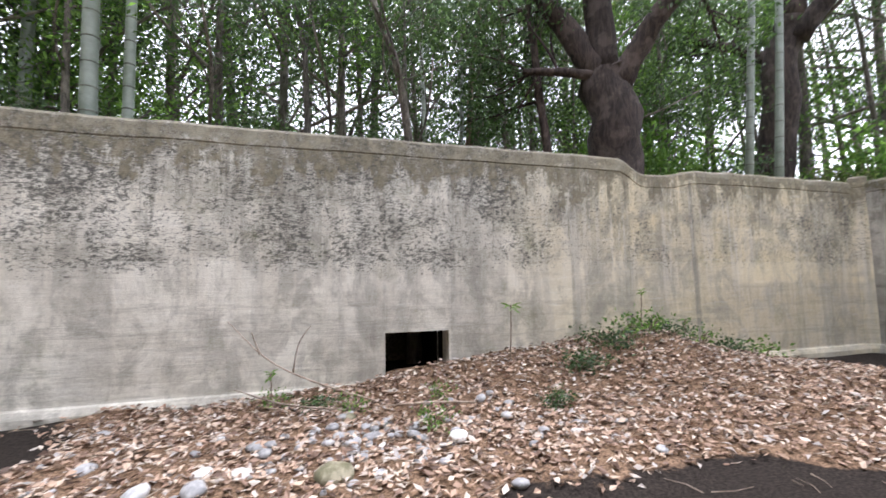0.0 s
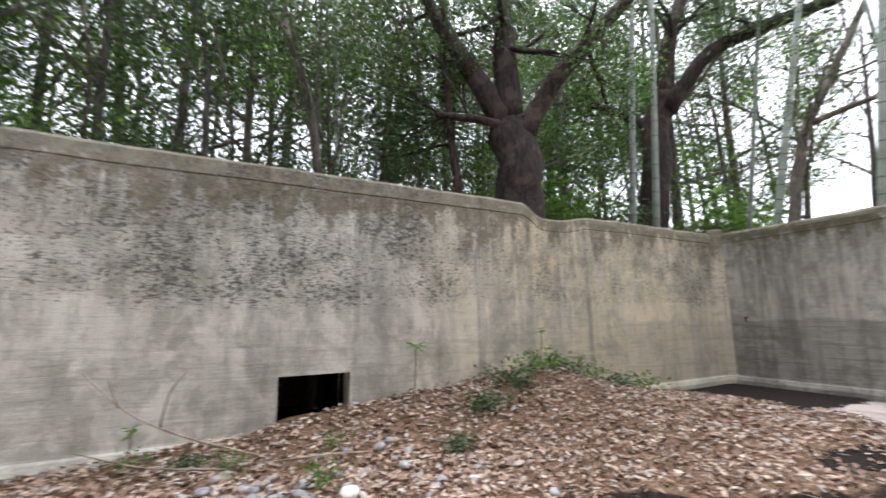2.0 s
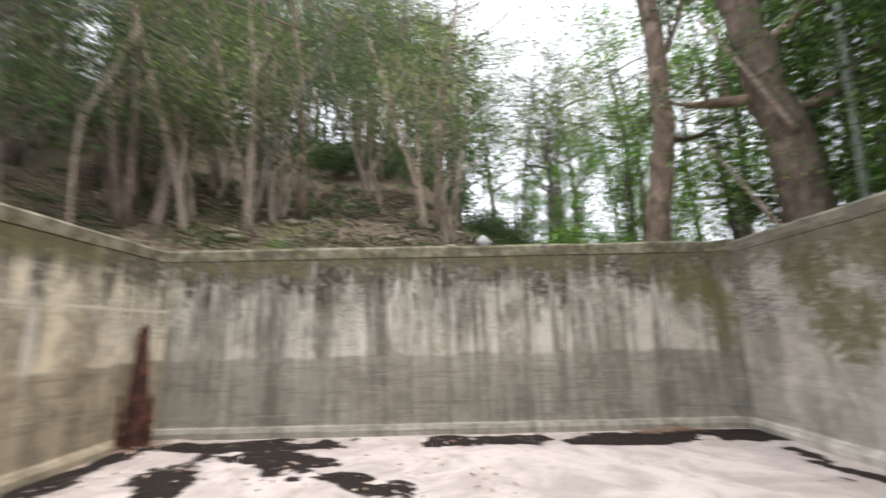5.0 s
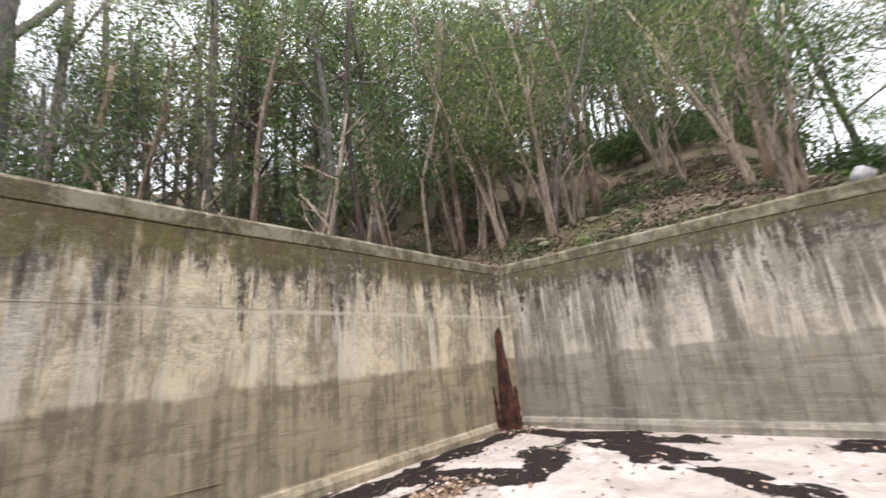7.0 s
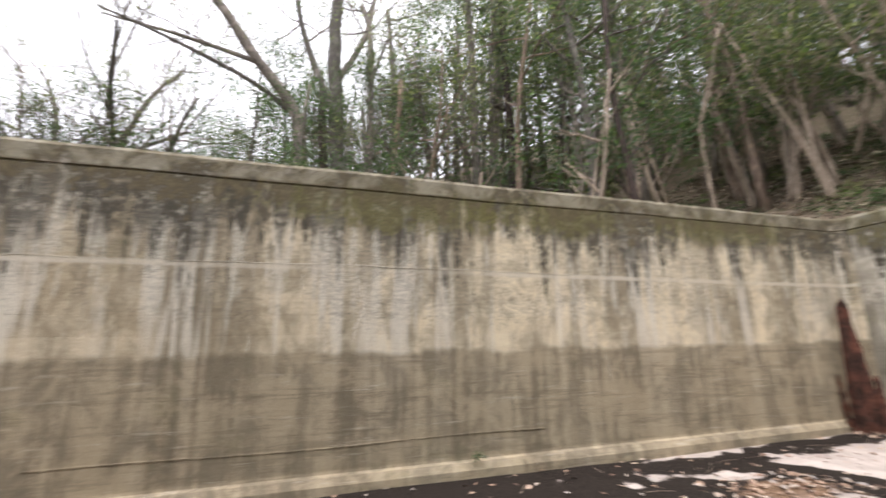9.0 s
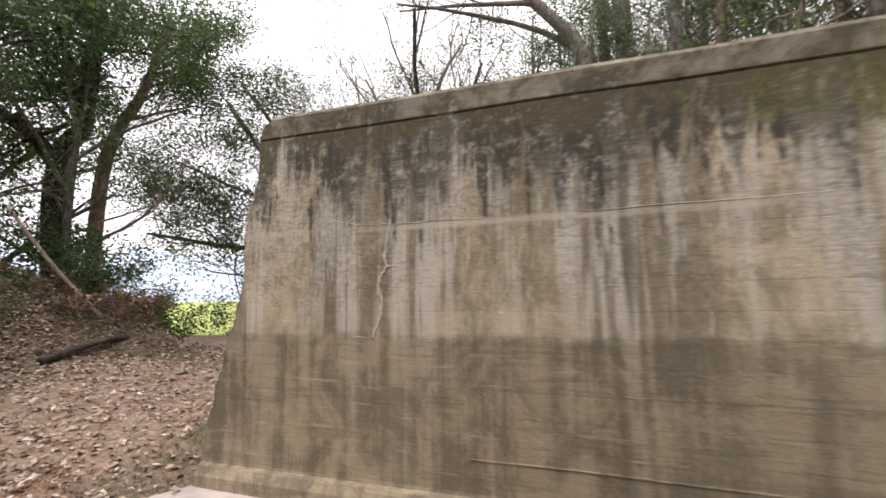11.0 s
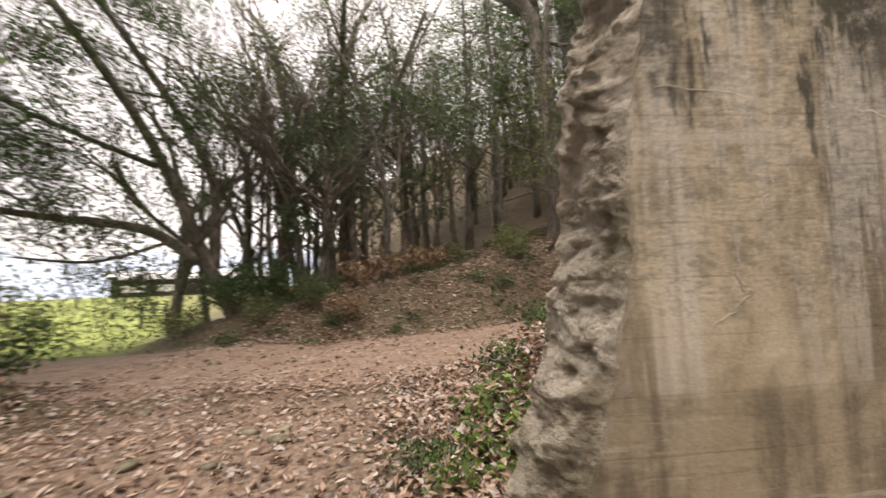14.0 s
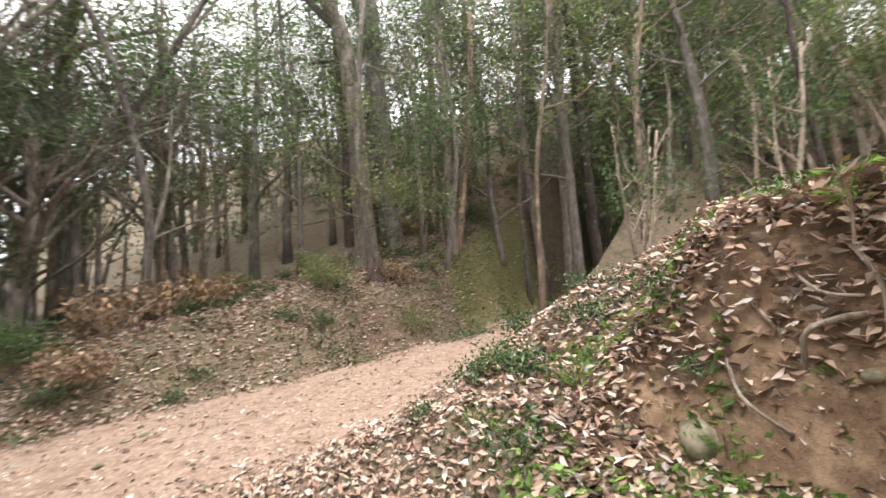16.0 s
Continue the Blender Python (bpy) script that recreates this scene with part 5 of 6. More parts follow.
shaped_tree("old dark tree with a long arching limb", BARK_DARK, [
    ([(10.87, 10.26, 3.6), (11.08, 9.96, 6.69), (11.26, 9.68, 8.09)], 0.46, 0.34),
    ([(11.2, 9.6, 7.4), (11.9, 8.58, 8.91), (12.51, 7.18, 9.1), (12.96, 5.73, 9.14), (13.17, 4.73, 9.6)], 0.24, 0.09),
    ([(11.24, 9.72, 7.91), (11.4, 9.46, 9.71), (11.77, 8.81, 11.4)], 0.28, 0.15),
    ([(11.05, 10.0, 7.0), (10.49, 10.77, 7.71), (9.76, 11.61, 8.37)], 0.17, 0.09)], 102, LEAF_DARK, 22, 8, 1.5)
shaped_tree("grey tree leaning outward with sparse leaves", BARK_GREY, [
    ([(11.19, 6.98, 3.4), (11.33, 6.63, 5.37), (11.52, 6.07, 6.59), (12.19, 5.51, 8.2)], 0.14, 0.07),
    ([(11.39, 6.45, 5.67), (11.66, 5.58, 5.86), (11.88, 4.57, 5.97), (12.1, 3.4, 6.5)], 0.07, 0.03)], 103, LEAF_DARK, 7, 8, 1.2)
for seed, a, b, r in ((1, (8.01, 8.72, 3.3), (8.4, 8.5, 8.97), 0.075), (2, (8.83, 8.72, 3.3), (9.16, 8.5, 9.24), 0.08), (3, (11.71, 8.28, 3.0), (12.05, 7.52, 8.74), 0.06), (4, (11.02, 7.4, 3.0), (11.46, 6.26, 9.04), 0.085),
                      (5, (10.65, 5.49, 2.9), (10.8, 4.9, 7.78), 0.085), (6, (11.78, 5.07, 2.9), (11.6, 5.3, 7.8), 0.05), (7, (-3.13, 8.86, 3.0), (-3.2, 8.83, 6.0), 0.105), (8, (-2.95, 9.5, 3.0), (-3.0, 9.5, 6.0), 0.08), (9, (-4.8, 10.6, 3.0), (-4.85, 10.6, 6.0), 0.10),
                      (10, (-6.58, 10.0, 3.1), (-6.25, 10.24, 9.42), 0.085), (11, (-3.9, 10.9, 3.0), (-4.06, 10.8, 8.61), 0.06), (12, (-6.86, 9.12, 3.1), (-6.7, 9.2, 6.6), 0.06), (13, (2.7, 11.0, 3.0), (2.8, 11.0, 8.0), 0.05), (14, (5.9, 10.4, 3.0), (6.0, 10.3, 8.0), 0.05), (15, (1.9, 10.8, 3.0), (1.8, 10.9, 8.0), 0.05)):
    k = (b[2] - a[2])
    ob = bamboo(60 + seed, r, 11.0 - 0.2 * seed, ((b[0] - a[0]) / k, (b[1] - a[1]) / k), "pale grey-green bamboo culm with dark node rings")
    ob.matrix_basis = Matrix.Translation(a)
    tagged(ob, group="bamboo behind the wall")
for label, bark, stems, seed, leaf, n, tw in (
        ("slim grey trunk leaning over the wall", BARK_GREY, [([(1.21, 9.2, 3.2), (0.91, 8.9, 4.99), (0.57, 8.95, 6.02), (0.3, 9.0, 8.5)], 0.085, 0.04)], 110, LEAF_DARK, 16, 7),
        ("dark crooked trunk beside the old tree", BARK_DARK, [([(4.04, 9.51, 3.2), (3.86, 9.62, 5.55), (3.76, 9.67, 7.12), (3.8, 9.7, 9.0)], 0.11, 0.05)], 111, LEAF_DARK, 16, 7),
        ("slender grey trunk with leafy twigs", BARK_GREY, [([(-0.47, 10.2, 3.2), (-0.53, 10.19, 5.59), (-0.74, 10.18, 6.64), (-0.9, 10.2, 8.5)], 0.07, 0.03)], 112, LEAF_MID, 18, 8),
        ("crooked grey trunk with leafy twigs", BARK_GREY, [([(3.69, 10.5, 3.2), (3.51, 10.59, 5.74), (3.6, 10.55, 7.16), (3.3, 10.6, 8.8)], 0.09, 0.04)], 113, LEAF_DARK, 16, 8),
        ("thick trunk with a burl, bark shaggy and pale", BARK_BROWN, [([(-9.34, 7.16, 3.4), (-9.19, 7.44, 5.35), (-9.12, 7.54, 6.99), (-9.16, 7.49, 9.58), (-9.2, 7.5, 11.5)], 0.27, 0.18)], 114, LEAF_DARK, 16, 5),
        ("stout ivy-grown trunk leaning to one side", BARK_BROWN, [([(-7.64, 8.95, 3.3), (-7.71, 8.85, 5.08), (-7.81, 8.7, 6.83), (-7.93, 8.5, 8.51), (-8.1, 8.3, 10.5)], 0.42, 0.26)], 115, LEAF_DARK, 20, 7),
        ("bare dark tree with upright trunk", BARK_GREY, [([(-0.99, -14.53, 4.20), (-0.53, -14.51, 11.82), (-0.44, -14.51, 15.68), (-0.69, -14.48, 19.33)], 0.372, 0.220), ([(-0.60, -14.51, 10.61), (0.73, -14.48, 13.81), (1.45, -14.30, 17.02)], 0.169, 0.085), ([(-0.51, -14.48, 12.03), (-1.76, -14.65, 14.88), (-2.29, -14.83, 18.09)], 0.152, 0.085)], 116, LEAF_PALE, 2, 9),
        ("bare tree leaning with long thin branches", BARK_GREY, [([(0.40, -13.76, 4.23), (0.65, -13.76, 8.55), (1.10, -13.69, 10.35), (2.74, -13.40, 12.35), (4.16, -13.04, 14.31)], 0.325, 0.154), ([(0.92, -13.76, 9.99), (2.54, -13.94, 11.25), (5.24, -13.40, 12.15), (7.40, -13.04, 12.69)], 0.120, 0.034), ([(2.36, -13.40, 11.79), (4.88, -13.94, 12.69), (7.76, -14.12, 13.23)], 0.103, 0.034)], 117, LEAF_PALE, 1, 10),
        ("slim forked bare tree", BARK_GREY, [([(-1.80, -12.42, 3.52), (-1.74, -12.42, 12.33), (-1.35, -12.45, 14.38)], 0.165, 0.089), ([(-1.74, -12.44, 11.03), (-2.48, -12.44, 13.44)], 0.076, 0.038)], 118, LEAF_PALE, 4, 7),
        ("tall straight grey trunk", BARK_GREY, [([(-5.26, -10.50, 3.92), (-5.14, -10.55, 10.85), (-5.08, -10.56, 16.08)], 0.182, 0.122)], 119, LEAF_DARK, 16, 6),
        ("tall slightly bent grey trunk", BARK_GREY, [([(-6.09, -11.40, 3.92), (-6.46, -11.24, 11.72), (-6.39, -11.27, 16.40)], 0.167, 0.106)], 120, LEAF_DARK, 16, 6),
        ("tall dark trunk with leafy twigs", BARK_DARK, [([(-6.78, -10.76, 3.92), (-6.63, -10.82, 11.51), (-6.52, -10.87, 16.40)], 0.198, 0.122)], 121, LEAF_DARK, 16, 7),
        ("dark crooked trunk at the corner", BARK_DARK, [([(-6.33, -4.61, 3.4), (-6.08, -4.82, 7.16), (-6.2, -4.71, 10.6)], 0.085, 0.05)], 122, LEAF_DARK, 16, 7),
        ("brown leaning trunk at the foot of the slope", BARK_BROWN, [([(-11.25, -6.02, 4.25), (-11.10, -6.24, 8.96), (-11.46, -5.73, 14.05)], 0.219, 0.137)], 123, LEAF_DARK, 16, 7),
        ("pale smooth trunk on the slope", BARK_PALE, [([(-13.17, -3.87, 5.29), (-13.48, -3.20, 9.21), (-13.55, -3.02, 12.49)], 0.151, 0.093)], 124, LEAF_PALE, 16, 6),
        ("pale crooked sapling on the slope", BARK_PALE, [([(-12.93, -4.37, 5.53), (-13.31, -3.60, 8.79), (-13.27, -3.68, 11.63)], 0.081, 0.046)], 125, LEAF_PALE, 20, 5),
        ("thin twisted pale sapling", BARK_PALE, [([(-9.20, -5.28, 3.98), (-9.21, -5.38, 6.32), (-9.42, -5.25, 7.43), (-9.75, -4.86, 9.23)], 0.068, 0.031)], 126, LEAF_PALE, 10, 5),
        ("forked pale sapling by the wall", BARK_PALE, [([(-7.73, -6.35, 3.72), (-8.04, -6.16, 7.01), (-7.70, -6.38, 8.53)], 0.074, 0.037)], 127, LEAF_PALE, 10, 5),
        ("grey trunk among the bare trees", BARK_GREY, [([(-2.94, -14.37, 3.62), (-2.96, -14.35, 12.52), (-2.68, -14.40, 16.22)], 0.146, 0.093)], 128, LEAF_PALE, 10, 7),
        ("dark pine-like tree with forked trunk", BARK_DARK, [([(13.53, -6.38, 1.71), (13.58, -6.29, 5.13), (13.37, -6.64, 6.46), (13.36, -6.64, 9.90)], 0.312, 0.156), ([(13.58, -6.29, 4.96), (13.90, -5.67, 5.84), (14.32, -4.92, 6.27), (14.84, -4.01, 7.82)], 0.195, 0.091)], 129, LEAF_DARK, 30, 12),
        ("slanting grey-brown trunk on the heap", BARK_BROWN, [([(13.79, -7.43, 1.46), (13.77, -7.44, 5.56), (13.28, -8.04, 7.82), (12.89, -8.43, 10.16)], 0.221, 0.104)], 130, LEAF_DARK, 30, 11),
        ("low spreading tree with a long horizontal limb", BARK_GREY, [([(9.75, -13.03, 1.0), (10.3, -12.7, 2.4), (11.41, -12.14, 5.54), (13.05, -10.91, 8.67)], 0.27, 0.08), ([(10.5, -12.6, 2.5), (11.49, -12.08, 3.28), (13.12, -10.86, 3.51), (14.6, -9.4, 3.8)], 0.16, 0.04), ([(10.2, -12.8, 2.3), (10.24, -12.8, 4.74), (11.44, -12.12, 7.33), (12.74, -11.17, 9.5)], 0.16, 0.05), ([(11.3, -12.2, 4.9), (12.9, -11.4, 5.6), (14.4, -10.2, 6.4)], 0.08, 0.03), ([(11.0, -12.3, 3.0), (12.3, -11.6, 2.5), (13.4, -10.8, 2.6)], 0.06, 0.02)], 131, LEAF_DARK, 4, 14),
        ("tall dark trunk past the path", BARK_DARK, [([(-0.27, -16.0, 2.6), (-0.25, -16.0, 7.6), (0.0, -16.1, 13.0)], 0.26, 0.17)], 134, LEAF_PALE, 14, 7),
        ("grey trunk with pale saplings around it", BARK_GREY, [([(0.54, -13.17, 2.6), (0.78, -13.29, 6.38), (0.45, -13.12, 11.0)], 0.13, 0.08), ([(0.6, -12.8, 2.6), (0.9, -12.9, 4.4), (0.5, -12.7, 6.2)], 0.05, 0.02)], 135, LEAF_PALE, 14, 6),
        ("thin grey trunk on the bank", BARK_GREY, [([(-1.21, -12.07, 2.8), (-1.59, -11.77, 6.17), (-1.42, -11.91, 9.6)], 0.10, 0.06)], 136, LEAF_DARK, 12, 6),
        ("grey-brown trunk on the bank", BARK_BROWN, [([(-2.08, -12.66, 3.0), (-2.6, -12.22, 7.38), (-2.86, -11.99, 11.1)], 0.14, 0.09)], 137, LEAF_DARK, 12, 6),
        ("thin trunk bending toward the meadow", BARK_GREY, [([(5.75, -13.28, 1.6), (5.63, -13.28, 4.2), (6.34, -13.28, 7.42), (7.12, -13.23, 8.84)], 0.11, 0.05), ([(5.7, -13.3, 3.0), (5.3, -13.4, 4.6), (5.2, -13.5, 6.4)], 0.06, 0.03)], 139, LEAF_DARK, 16, 7),
        ("leaning thin trunk in the thicket", BARK_GREY, [([(6.69, -14.47, 1.8), (6.95, -14.45, 5.25), (8.07, -14.31, 6.9), (9.0, -14.2, 8.2)], 0.12, 0.05)], 140, LEAF_DARK, 16, 7),
        ("slanting trunk at the edge of the thicket", BARK_GREY, [([(8.66, -15.22, 1.6), (9.31, -15.07, 5.2), (10.4, -14.9, 7.1)], 0.14, 0.06)], 141, LEAF_DARK, 16, 8)):
    shaped_tree(label, bark, stems, seed, leaf, n, tw, from_part=0.68 if seed in (129, 130) else 0.45, depth=3 if seed in (116, 117, 129, 130, 131) else 2, kids=4 if seed in (116, 117, 131) else 3, twig_len=2.6 if seed in (116, 117) else 2.2 if seed in (129, 130) else 1.9 if seed == 131 else 1.4)
# fallen poles that lean among the trunks
for a, b, r, seed in (((-7.82, 8.65, 3.3), (-8.45, 7.9, 5.3), 0.05, 1), ((-7.3, 8.7, 5.0), (-8.1, 7.9, 7.9), 0.05, 2), ((9.96, -5.5, 1.0), (10.9, -4.1, 3.3), 0.045, 3)):
    o = Build()
    q = smooth_line([a, Vector(a).lerp(Vector(b), 0.5) + Vector((0.03, 0.04, -0.05)), b], 4)
    o.tube(q, [r * (1 - 0.05 * k) for k in range(len(q))], 8, 0.06)
    tagged(part("fallen_pole", o, TWIG, smooth=True), "dead grey pole fallen against the trunks", "dead branch", "fallen poles")
o = Build()
q = smooth_line([(-5.7, 8.25, 3.36), (-5.3, 8.12, 3.43), (-4.8, 8.05, 3.44), (-4.35, 7.98, 3.36)], 5)
o.tube(q, [0.045 - 0.0016 * k for k in range(len(q))], 8, 0.08)
tagged(part("fallen_branch", o, BARK_PALE, smooth=True), "bent dead branch lying over the crest of the wall", "dead branch")
gz = ground_height(-14.2, -1.7)
o = Build()
q = smooth_line([(-14.2, -1.7, gz - 0.2), (-14.25, -1.55, gz + 0.35), (-14.2, -1.78, gz + 0.7), (-14.15, -1.72, gz + 1.1)], 5)
o.tube(q, [0.07 - 0.002 * k for k in range(len(q))], 8, 0.08)
tagged(part("dead_branch", o, BARK_PALE, smooth=True), "short crooked pale dead stem standing on the slope", "dead branch")
# rotten stump past the path
sx, sy = 0.9, -12.4
gz = ground_height(sx, sy)
stump = thing("stump", "black rotten tree stump on the leafy bank", "tree stump", at=(sx, sy, gz))
rr = random.Random(12)
o = Build()
rows_ = [[((r + 0.03 * math.sin(3 * a + z * 7)) * math.cos(a), (r + 0.03 * math.sin(3 * a + z * 7)) * math.sin(a), z + (jag if z > 0.3 else 0.0))
          for a, jag in [(2 * math.pi * k / 14, 0.14 * math.sin(k % 14 * 2.3)) for k in range(15)]] for r, z in ((0.30, -0.2), (0.24, 0.0), (0.19, 0.15), (0.17, 0.42), (0.11, 0.38), (0.04, 0.33))]
o.grid(rows_)
part("trunk", o, BARK_DARK, stump, smooth=True)
for k in range(4):
    a = k * 1.6 + 0.4
    o = Build()
    o.tube([(0.12 * math.cos(a), 0.12 * math.sin(a), 0.12), (0.3 * math.cos(a), 0.3 * math.sin(a), 0.0), (0.5 * math.cos(a + 0.2), 0.5 * math.sin(a + 0.2), -0.14)], [0.07, 0.05, 0.03], 7, 0.1)
    part("root", o, BARK_DARK, stump, smooth=True)
# ---------------------------------------------------------------- leaf litter
def scatter(name, label, count, bounds, density, height, seed, lo=0.05, hi=0.10, mat=DEAD, lift=0.02, lean=0.5):
    r = random.Random(seed)
    b = Build()
    made = tries = 0
    while made < count and tries < count * 12:
        tries += 1
        x, y = r.uniform(bounds[0], bounds[1]), r.uniform(bounds[2], bounds[3])
        if r.random() > density(x, y):
            continue
        a = r.uniform(0, 2 * math.pi)
        along = Vector((math.cos(a), math.sin(a), r.gauss(0, lean * 0.5))).normalized()
        side = Vector((-math.sin(a), math.cos(a), r.gauss(0, lean))).normalized()
        size = r.uniform(lo, hi)
        b.leaf(Vector((x, y, height(x, y) + r.uniform(0.004, lift))) - along * size / 2, along, side, size, size * r.uniform(0.35, 0.6), r.uniform(-0.3, 0.5))
        made += 1
    ob = part(name, b, mat)
    return tagged(ob, label, "leaves", kind="stuff")


scatter("leaf_litter", "brown and tan dead leaves heaped on the floor", 15000, (-3.2, 8.0, 3.4, 7.85), lambda x, y: litter(x, y) ** 1.5, floor_height, 1, lift=0.05)
scatter("leaf_litter", "tan dead leaves strewn over the slab", 3600, (WX + 0.1, 8.0, SY + 0.1, 3.4), lambda x, y: max(0.03, litter(x, y) * 0.9) if x < 4.6 else 0.15 * litter(x, y), floor_height, 2)
scatter("leaf_litter", "tan dead leaves on the way out", 13000, (4.2, 11.0, -7.6, 1.6), lambda x, y: (0.9 - 0.65 * trodden(x, y)) * ease(4.4, 5.6, x + 0.5 * fbm(x, y, 1.0, 3, 0.9)) * ease(1.4, -0.6, y + 0.6 * fbm(x, y, 4.0, 3, 0.9)), lambda x, y: max(ground_height(x, y), floor_height(x, y) if y > SY else -1), 3, lift=0.04)
scatter("leaf_litter", "dead leaves scattered along the dirt path", 6000, (-4.0, 10.0, -12.0, -6.5), lambda x, y: 0.8 - 0.5 * trodden(x, y), ground_height, 4)
scatter("leaf_litter", "dry leaves on the bank behind the broken wall", 16000, (0.6, 5.4, -8.2, -3.2), lambda x, y: (1 - trodden(x, y)) * (0.85 if y > -3.9 and x > 3.3 else 1), ground_height, 5, lift=0.08, lean=0.7)
scatter("leaf_litter", "dry leaves and root fibre on the cut earth", 9000, (2.4, 4.8, -4.7, -3.0), lambda x, y: 0.4 + 0.6 * ease(-0.2, 0.2, fbm(x, y, 6.0, 3, 2.0)), ground_height, 15, 0.05, 0.11, lift=0.13, lean=1.0)
scatter("ground_cover", "green ivy leaves hanging over the cut earth", 1700, (2.3, 4.8, -4.8, -3.0), lambda x, y: ease(-0.05, 0.2, fbm(x, y, 16.0, 3, 1.4)), ground_height, 16, 0.05, 0.10, LEAF_MID, 0.16, 1.0)
scatter("leaf_litter", "dry leaves over the wooded bank", 26000, (-7.0, 9.0, -15.5, -10.2), lambda x, y: 0.9 * (1 - trodden(x, y)), ground_height, 6, 0.06, 0.12, lift=0.05)
scatter("leaf_litter", "grey-brown leaves over the hillside", 20000, (-15.5, -9.1, -8.5, 8.5), lambda x, y: 0.35 + 0.55 * ease(-0.1, 0.3, fbm(x, y, 3.0, 3, 0.5)), ground_height, 7, 0.07, 0.15, DEAD_OLD, 0.10, 0.8)
scatter("leaf_litter", "dry leaves on the heap beside the way out", 11000, (9.5, 15.0, -8.0, -1.0), lambda x, y: 0.9 * (1 - meadow(x, y)), ground_height, 8, 0.06, 0.11, lift=0.06)
scatter("ground_cover", "green ivy and moss tufts on the hillside", 13000, (-16.0, -9.2, -8.5, 8.5), lambda x, y: 0.9 * ease(0.0, 0.25, fbm(x, y, 8.0, 3, 0.6)), ground_height, 9, 0.05, 0.10, LEAF_IVY, 0.12, 0.8)
scatter("ground_cover", "green ivy leaves among the litter", 12000, (-6.0, 9.0, -15.5, -10.6), lambda x, y: 0.9 * ease(-0.05, 0.25, fbm(x, y, 12.0, 3, 0.6)), ground_height, 10, 0.05, 0.09, LEAF_IVY, 0.12, 0.8)


def strew_twigs(name, label, count, bounds, density, height, seed):
    r = random.Random(seed)
    b = Build()
    made = tries = 0
    while made < count and tries < count * 30:
        tries += 1
        x, y = r.uniform(bounds[0], bounds[1]), r.uniform(bounds[2], bounds[3])
        if r.random() > density(x, y):
            continue
        a, l = r.uniform(0, 6.28), r.uniform(0.06, 0.3) * (3.0 if x < -9 else 1.0)
        p = Vector((x, y, height(x, y) + 0.02))
        d = Vector((math.cos(a), math.sin(a), r.gauss(0, 0.12)))
        bend = Vector((-d.y, d.x, 0)) * r.uniform(-0.15, 0.15) * l
        b.tube([p, p + d * l * 0.5 + bend, p + d * l], [0.004 * (2.5 if x < -9 else 1), 0.0035 * (2.5 if x < -9 else 1), 0.002], 3, cap=False)
        made += 1
    return tagged(part(name, b, TWIG), label, "twigs", kind="stuff")


strew_twigs("twig_litter", "thin dry twigs lying in the leaves", 900, (-3.0, 7.6, 3.6, 7.8), lambda x, y: litter(x, y), floor_height, 1)
strew_twigs("twig_litter", "thin dry twigs on the dark humus", 350, (WX + 0.3, 7.0, SY + 0.2, 5.4), lambda x, y: 0.8 * soil(x, y), floor_height, 2)
strew_twigs("twig_litter", "dead twigs strewn over the hillside", 900, (-14.5, -9.2, -7.5, 8.0), lambda x, y: 0.9, ground_height, 4)
strew_twigs("twig_litter", "thin dry twigs on the way out", 500, (4.8, 10.0, -8.0, 0.0), lambda x, y: 0.8, ground_height, 3)


# ---------------------------------------------------------------- stones
def stone(name, label, group, x, y, z, sx, sy, sz, turn, seed, mat, category="stone"):
    r = random.Random(seed)
    bm = bmesh.new()
    bmesh.ops.create_icosphere(bm, subdivisions=2, radius=1.0)
    for v in bm.verts:
        k = 1 + 0.22 * noise.noise(v.co * 1.1 + Vector((seed * 3.1, 0, 0))) + 0.06 * noise.noise(v.co * 3.5 + Vector((0, seed, 0)))
        v.co = Vector((v.co.x * sx * k, v.co.y * sy * k, v.co.z * sz * k))
    me = bpy.data.meshes.new(name)
    bm.to_mesh(me)
    bm.free()
    me.polygons.foreach_set("use_smooth", [True] * len(me.polygons))
    me.materials.append(mat)
    ob = new(name, me)
    ob.matrix_basis = pose(x, y, z + sz * 0.45, r.uniform(-12, 12), r.uniform(-12, 12), turn)
    return tagged(ob, label, category, group)


rng = random.Random(77)
for i in range(110):
    if i < 60:
        x, y = rng.gauss(0.0, 0.45), rng.gauss(6.2, 0.28)
    else:
        x, y = rng.uniform(-2.3, 2.6), rng.uniform(5.2, 6.9)
    s = rng.uniform(0.022, 0.055)
    stone("pebble", "smooth grey pebble in the leaf litter", "pebbles by the drain", x, y, floor_height(x, y), s * rng.uniform(1.0, 1.6), s, s * rng.uniform(0.5, 0.8), rng.uniform(0, 360), i, STONE)
for i, (x, y, s, m) in enumerate(((-0.73, 5.78, 0.075, STONE_WHITE), (0.9, 5.93, 0.085, STONE_WHITE), (-0.12, 5.51, 0.11, STONE_MOSSY), (1.07, 5.15, 0.06, STONE), (-0.98, 5.62, 0.08, STONE), (-1.8, 6.16, 0.07, STONE), (-2.05, 7.0, 0.07, STONE), (0.29, 6.05, 0.05, STONE_WHITE),
                                  (1.91, 5.73, 0.05, STONE_WHITE), (-1.3, 5.6, 0.08, STONE), (0.05, 6.75, 0.07, STONE_MOSSY), (-1.0, 5.9, 0.06, STONE_WHITE))):
    lab = {STONE: "flat grey stone in the leaf litter", STONE_WHITE: "pale whitish stone in the leaf litter", STONE_MOSSY: "mossy brown stone in the leaf litter"}[m]
    stone("stone", lab, "larger stones by the drain", x, y, floor_height(x, y), s * 1.25, s, s * 0.6, rng.uniform(0, 360), 300 + i, m)
